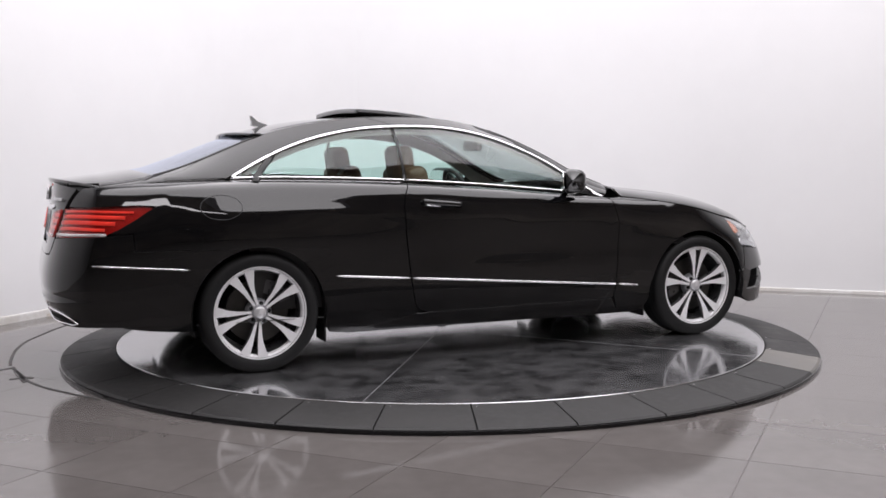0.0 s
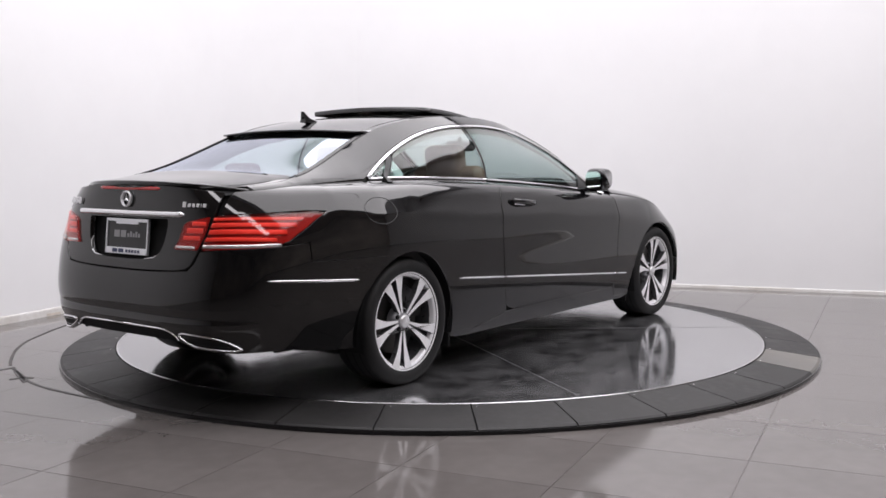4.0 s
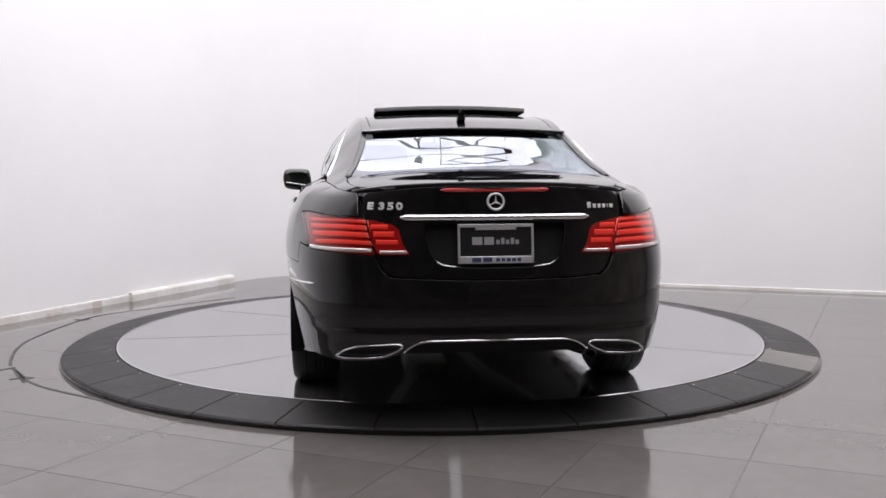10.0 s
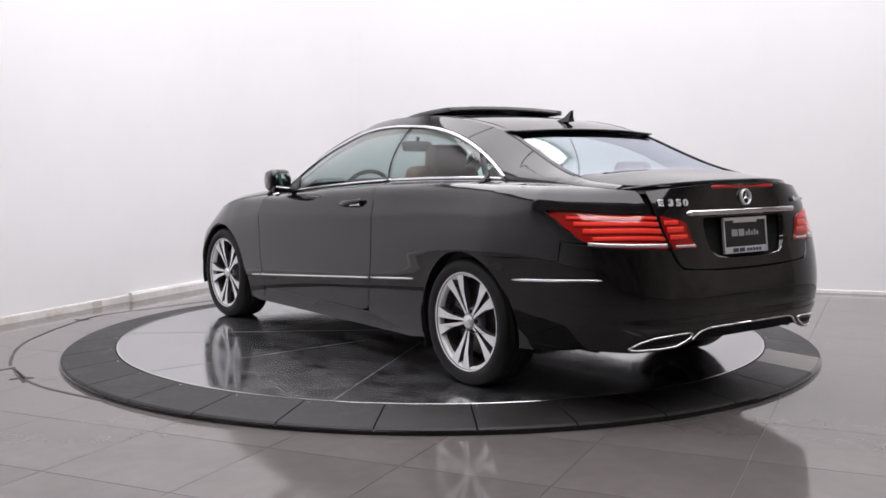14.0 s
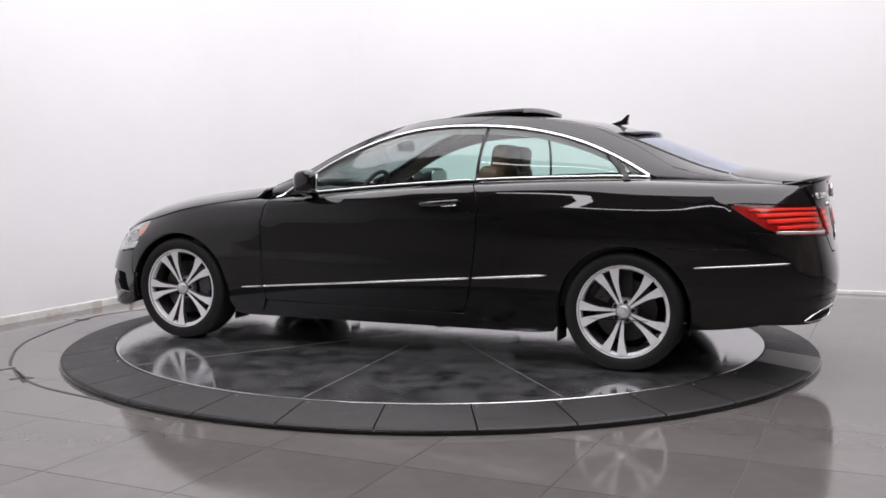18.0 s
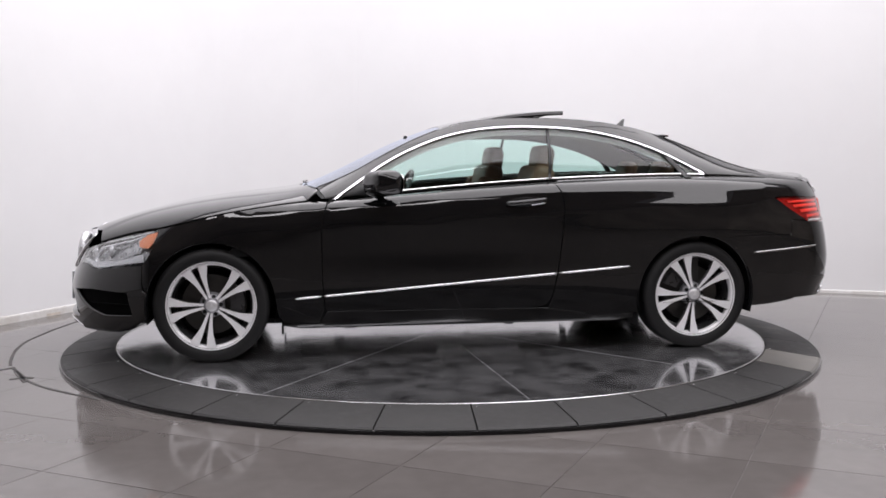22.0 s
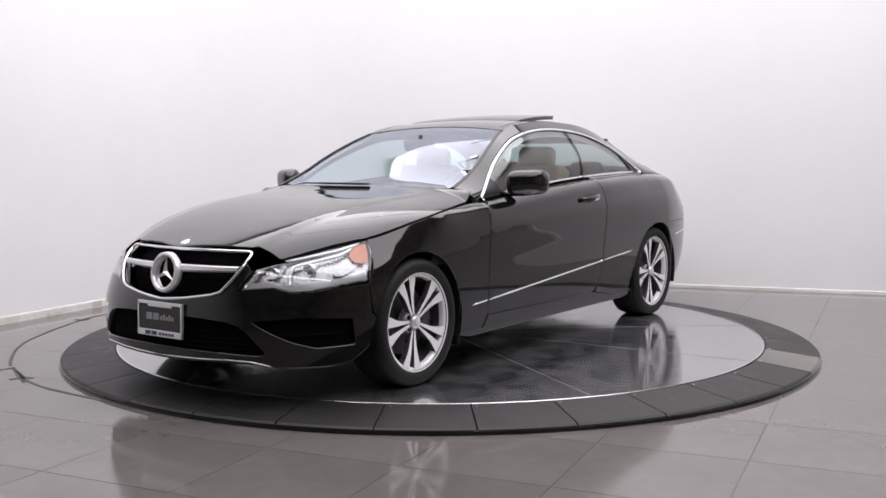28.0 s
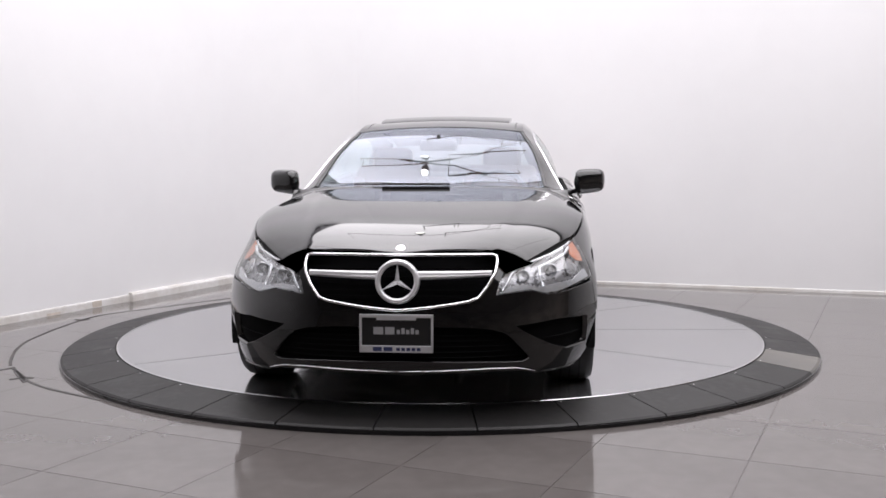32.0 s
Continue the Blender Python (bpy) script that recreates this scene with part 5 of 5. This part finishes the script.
    for mir in (False, True):
        sub = dict(mirror=mir, taper=False)
        base = panel("tail_lamp", outer, sunk(rear_lift, .016), RED_DARK, car, step=.03, rim=0, mirror=mir, label="red tail lamp with bright bars over a clear strip")
        panel("lamp_lens", outer, rear_lift, RED_LENS, base, step=.03, rim=.006, mirror=mir, label="glossy red lens")
        for z, x0, h in ((.846, -1.99, .014), (.820, -2.03, .020), (.790, -2.08, .022), (.758, -2.13, .018)):
            strip("red_bar", [(u, z + .006 * math.sin(i * .2)) for i, u in enumerate(np.linspace(rx(x0, z)[0], ry(.562 - (.857 - z) * .30, z)[0], 16))], sunk(rear_lift, .012), RED_BRIGHT, base, h, .002, mir, "bright red lamp bar", taper=False)
        strip("clear_bar", [(u, .729 + .004 * i / 14) for i, u in enumerate(np.linspace(ry(.537, .73)[0], rx(-2.12, .73)[0], 15))], rear_lift, CLEAR, base, .015, .003, mir, "clear lower lamp bar", taper=False)
        for k in range(7):
            u = ry(.548, .73)[0] + (rx(-2.13, .73)[0] - ry(.548, .73)[0]) * k / 7
            strip("red_dot", [(u, .7285 + .0005 * k), (u + .012, .729 + .0005 * k)], sunk(rear_lift, -.004), RED, base, .005, .002, mir)
        base = panel("boot_tail_lamp", rounded(inn, .012), rear_lift, RED_DARK, car, step=.03, rim=.004, mirror=mir, lower=-.002, label="red inner tail lamp on the boot lid")
        panel("lamp_lens", rounded(inn, .012), rear_lift, RED_LENS, base, step=.03, rim=.009, mirror=mir, lower=-.011, label="glossy red lens")
        for z, y0, y1, h in ((.824, .468, .537, .020), (.794, .442, .528, .024), (.762, .425, .518, .020)):
            strip("red_bar", [(u, z) for u in np.linspace(ry(y0, z)[0], ry(y1, z)[0], 8)], sunk(rear_lift, -.003), RED_BRIGHT, base, h, .002, mir, taper=False)
        strip("clear_bar", [(u, .722) for u in np.linspace(ry(.39, .722)[0], ry(.502, .722)[0], 8)], sunk(rear_lift, -.009), CLEAR, base, .013, .003, mir, taper=False)
    # boot spoiler lip
    yy = np.linspace(-.585, .585, 41)
    v, f = [], []
    for y in yy:
        t = abs(y) / .585
        x = -2.335 + .20 * t**2.4
        z = .990 - .027 * t**2.2
        lift_ = .012 * (1 - t**6)
        for dx, dz in ((.075, -.003), (.03, .006 + lift_ * .5), (-.012, .008 + lift_), (-.018, .002 + lift_), (-.010, -.012), (.03, -.016)):
            v.append((x + dx, y, z + dz))
    for i in range(40):
        for k in range(6):
            l = (k + 1) % 6
            f.append((i * 6 + k, i * 6 + l, i * 6 + 6 + l, i * 6 + 6 + k))
    f += [tuple(range(6))[::-1], tuple(240 + k for k in range(6))]
    mesh("boot_spoiler", v, f, PAINT, car, "black boot spoiler lip", smooth=True)
    strip("third_brake_lamp", [(u, .974) for u in np.linspace(-ry(.248, .97)[0], ry(.248, .97)[0], 26)], rear_lift, RED, car, .016, .006, label="narrow red high-level brake lamp")
    # roof spoiler over the rear window
    v, f = [], []
    for y in np.linspace(-.52, .52, 31):
        t = abs(y) / .52
        x = -1.345 + .055 * t**2
        z = float(top_z(np.array([x]), np.array([min(y, .51) if y > 0 else max(y, -.51)]))[0])
        for dx, dz in ((.05, .0), (.0, .012), (-.04, .009), (-.043, .001), (.0, -.008)):
            v.append((x + dx, y, z + dz))
    for i in range(30):
        for k in range(5):
            l = (k + 1) % 5
            f.append((i * 5 + k, i * 5 + l, i * 5 + 5 + l, i * 5 + 5 + k))
    f += [tuple(range(5))[::-1], tuple(150 + k for k in range(5))]
    mesh("roof_spoiler", v, f, SATIN, car, "black spoiler lip over the rear window", smooth=True)
    # aerial fin
    z = float(top_z(np.array([-1.17]), np.array([0.0]))[0])
    out = [(.10, 0), (.05, .012), (-.02, .028), (-.055, .058), (-.068, .058), (-.058, .02), (-.06, 0)]
    v = [(-1.16 + a, w * (1 - b / .075), z + b - .002 - a * .1) for w in (-.022, .022) for a, b in out]
    n = len(out)
    mesh("aerial_fin", v, [tuple(range(n)), tuple(range(n, 2 * n))[::-1]] + [(i, i + n, (i + 1) % n + n, (i + 1) % n) for i in range(n)], PAINT, car, "black roof aerial fin")
    # badges
    def badge_at(y, z, half):
        p, nrm = surface(rear_lift, np.array([ry(y, z)]))
        q, nr = Vector(p[0]), Vector(nrm[0])
        right = Vector((0, 0, 1)).cross(nr).normalized()
        up = nr.cross(right)
        m = Matrix((right, up, nr)).transposed().to_4x4()
        m.translation = q + nr * .009 - right * half
        return m
    for ch, y in (("E", .534), ("3", .491), ("5", .455), ("0", .419)):
        lettering(ch, car, badge_at(y, .894, .017) @ Matrix.Diagonal((1.3, 1, 1, 1)), .040, "model_badge")
    m = badge_at(-.475, .894, .065)
    bars = [(0.0, .020, .024), (.026, .044, .016), (.050, .066, .016), (.072, .088, .016), (.094, .100, .016), (.106, .124, .016)]
    for a, b, hh in bars:
        bm = box((b - a - .003, hh, .004), m @ Matrix.Translation(((a + b) / 2, hh / 2, 0)), .001)
        part("badge_bar", bm, SATIN_CHROME, car, "small chrome badge")


def cabin(car):
    """What shows through the glass: seats, dash, wheel, mirror, lining."""
    # inner lining of doors and rear sides
    for mir in (False, True):
        lining = [(x, float(zt(x)) + .004) for x in np.linspace(.60, -1.42, 40)] + [(-1.42, .30), (.66, .30), (.66, float(zt(.66)) - .01)]
        panel("door_lining", lining, sunk(side_lift, .085), BLACK_LEATHER, car, step=.07, rim=0, mirror=mir, label="dark inner door lining")
        sill = [(x, float(zt(x)) - .002) for x in np.linspace(.62, -1.46, 30)]
        v, f = [], []
        for x, z in sill:
            y0 = float(yt(x))
            s = -1 if mir else 1
            v += [(x, s * (y0 - .006), z + .002), (x, s * (y0 - .105), z - .004)]
        f = [(2 * i, 2 * i + 1, 2 * i + 3, 2 * i + 2) for i in range(len(sill) - 1)]
        mesh("window_ledge", v, f, BLACK_LEATHER, car)
        # inner pillar covers
        up = [(x, float(ze(x)) - .004) for x in np.linspace(.74, -1.85, 50)]
        dn = [(x, max(float(dlo(x)) - .032, float(zt(x)))) if -1.45 < x < .68 else (x, float(zt(x))) for x in np.linspace(-1.85, .74, 60)]
        panel("pillar_lining", up + dn, sunk(side_lift, .035), LINER, car, step=.06, rim=0, mirror=mir)
    half = [(-.03, 0), (-.01, .48)] + [(x, .47) for x in np.linspace(-.1, -1.2, 12)] + [(-1.29, .46), (-1.33, 0)]
    panel("headliner", half + [(x, -y) for x, y in half[::-1] if y], sunk(top_lift, .04), LINER, car, step=.08, rim=0, holes=[rounded([(-.24, -.40), (-.68, -.40), (-.68, .40), (-.24, .40)], .05)], label="grey roof lining")
    part("cabin_floor", box((2.3, 1.4, .04), Matrix.Translation((-.4, 0, .24))), BLACK_LEATHER, car)
    # dash and parcel shelf
    v, f = [], []
    prof = [(.82, .90), (.62, .925), (.48, .915), (.42, .88), (.40, .80), (.46, .66), (.55, .55)]
    ys = np.linspace(-.66, .66, 25)
    for y in ys:
        hump = .022 * math.exp(-((y - .37) / .17)**2)
        for x, z in prof:
            v.append((x - .05 * (abs(y) / .66)**2, y, z - .02 * (abs(y) / .66)**2 + (hump if z > .85 else 0)))
    n = len(prof)
    f = [(i * n + k, i * n + k + 1, i * n + n + k + 1, i * n + n + k) for i in range(24) for k in range(n - 1)]
    mesh("dashboard", v, f, BLACK_LEATHER, car, "dark leather dashboard", smooth=True)
    v, f = [], []
    prof = [(-1.93, 1.005), (-1.70, 1.005), (-1.52, .985), (-1.45, .93), (-1.44, .80)]
    for y in np.linspace(-.60, .60, 9):
        for x, z in prof:
            v.append((x, y, z))
    f = [(i * 5 + k, i * 5 + k + 1, i * 5 + 6 + k, i * 5 + 5 + k) for i in range(8) for k in range(4)]
    mesh("parcel_shelf", v, f, BLACK_LEATHER, car, "dark rear parcel shelf")

    def cushion(size, m, r):
        bm = box(size, Matrix(), r, 4)
        bmesh.ops.transform(bm, matrix=m, verts=bm.verts)
        return bm
    for y, back_x in ((.37, -.575), (-.37, -.42)):
        slid = Matrix.Translation((back_x + .455, 0, 0))
        c = part("seat", cushion((.52, .50, .16), slid @ pose(-.02, y, .44, 0, -6, 0), .05), TAN, car, "tan leather front seat", smooth=True)
        part("seat_back", cushion((.13, .48, .64), slid @ pose(-.36, y, .75, 0, -14, 0), .05), TAN, c, smooth=True)
        part("seat_bolster", cushion((.12, .08, .50), slid @ pose(-.32, y + .22, .74, 0, -14, 0), .035), TAN, c, smooth=True)
        part("seat_bolster", cushion((.12, .08, .50), slid @ pose(-.32, y - .22, .74, 0, -14, 0), .035), TAN, c, smooth=True)
        part("headrest", cushion((.11, .26, .20), slid @ pose(-.455, y, 1.085, 0, -8, 0), .045), TAN, c, "tan leather headrest", smooth=True)
        for d in (-.06, .06):
            v, f = tube([slid @ Vector((-.44, y + d, .95)), slid @ Vector((-.45, y + d, 1.06))], .006, 8)
            mesh("headrest_post", v, f, CHROME, c, smooth=True)
    for y in (.33, -.33):
        c = part("rear_seat", cushion((.46, .54, .16), pose(-.92, y, .46, 0, -6, 0), .05), TAN, car, "tan leather rear seat", smooth=True)
        part("seat_back", cushion((.14, .54, .56), pose(-1.24, y, .70, 0, -20, 0), .05), TAN, c, smooth=True)
        part("headrest", cushion((.09, .25, .13), pose(-1.36, y, 1.02, 0, -14, 0), .04), TAN, c, smooth=True)
    part("centre_console", cushion((.9, .22, .20), pose(.05, 0, .50), .04), BLACK_LEATHER, car, smooth=True)
    # steering wheel
    m = pose(.30, .37, .86, 0, 66, 0)
    v, f = lathe([(.185 + .014 * math.cos(a), .014 * math.sin(a)) for a in np.linspace(0, 2 * math.pi, 11)[:-1]], 40, "Z", closed=True)
    w = mesh("steering_wheel", [m @ Vector(p) for p in v], f, BLACK_LEATHER, car, "black leather steering wheel", smooth=True)
    part("steering_boss", cushion((.14, .16, .05), m, .02), BLACK_LEATHER, w, smooth=True)
    for a in (0, 180, 270):
        part("wheel_spoke", cushion((.13, .035, .02), m @ pose(0, 0, 0, 0, 0, a + 90) @ Matrix.Translation((.115, 0, 0)), .006), SILVER, w)
    v, f = tube([m @ Vector((0, 0, -.02)), m @ Vector((0, 0, -.25))], .035, 12)
    mesh("steering_column", v, f, BLACK_LEATHER, w, smooth=True)
    # inside mirror
    part("inside_mirror", cushion((.04, .23, .07), pose(.23, 0, 1.19, 0, 10, 0), .018), PLASTIC, car, "black inside mirror", smooth=True)
    v, f = tube([(.235, 0, 1.20), (.215, 0, 1.25)], .012, 8)
    mesh("mirror_stalk", v, f, PLASTIC, car)


def build_car():
    car = new("car")
    body(car)
    windows(car)
    mirrors(car)
    for x, s, phase in ((1.38, 1, 67), (1.38, -1, 16), (-1.38, 1, 66), (-1.38, -1, 44)):
        wheel(car, x, s, phase)
    front_end(car)
    rear_end(car)
    cabin(car)
    return tagged(car, "glossy black two-door coupe standing on the turntable", "car")


floor_tiles()
deck = turntable()
ramp()
floor_cut()
track()
car = build_car()

# ---- movement: deck and car turn together ----
TURN = [(0, 23.19), (1, 30.72), (2, 38.17), (3.5, 49.06), (6, 66.38), (7, 73.3), (8, 80.48), (9, 88.05), (10, 95.87), (11, 103.74), (12, 111.52), (13, 119.1), (14, 126.61), (15.5, 138.12),
        (17, 149.83), (18, 157.68), (19, 165.5), (20, 173.24), (21, 180.88), (22, 188.43), (23, 195.96), (24, 203.5), (25, 211.11), (26.5, 222.6), (28, 234.11), (29, 241.75), (30, 249.4), (31, 257.12), (32, 264.88)]


def motions():
    walk(deck, [(t, pose(0, 0, 0, 0, 0, a)) for t, a in TURN])
    walk(car, [(t, pose(0, 0, DISC, 0, 0, a) @ pose(0.006, 0.012, 0)) for t, a in TURN])


motions()
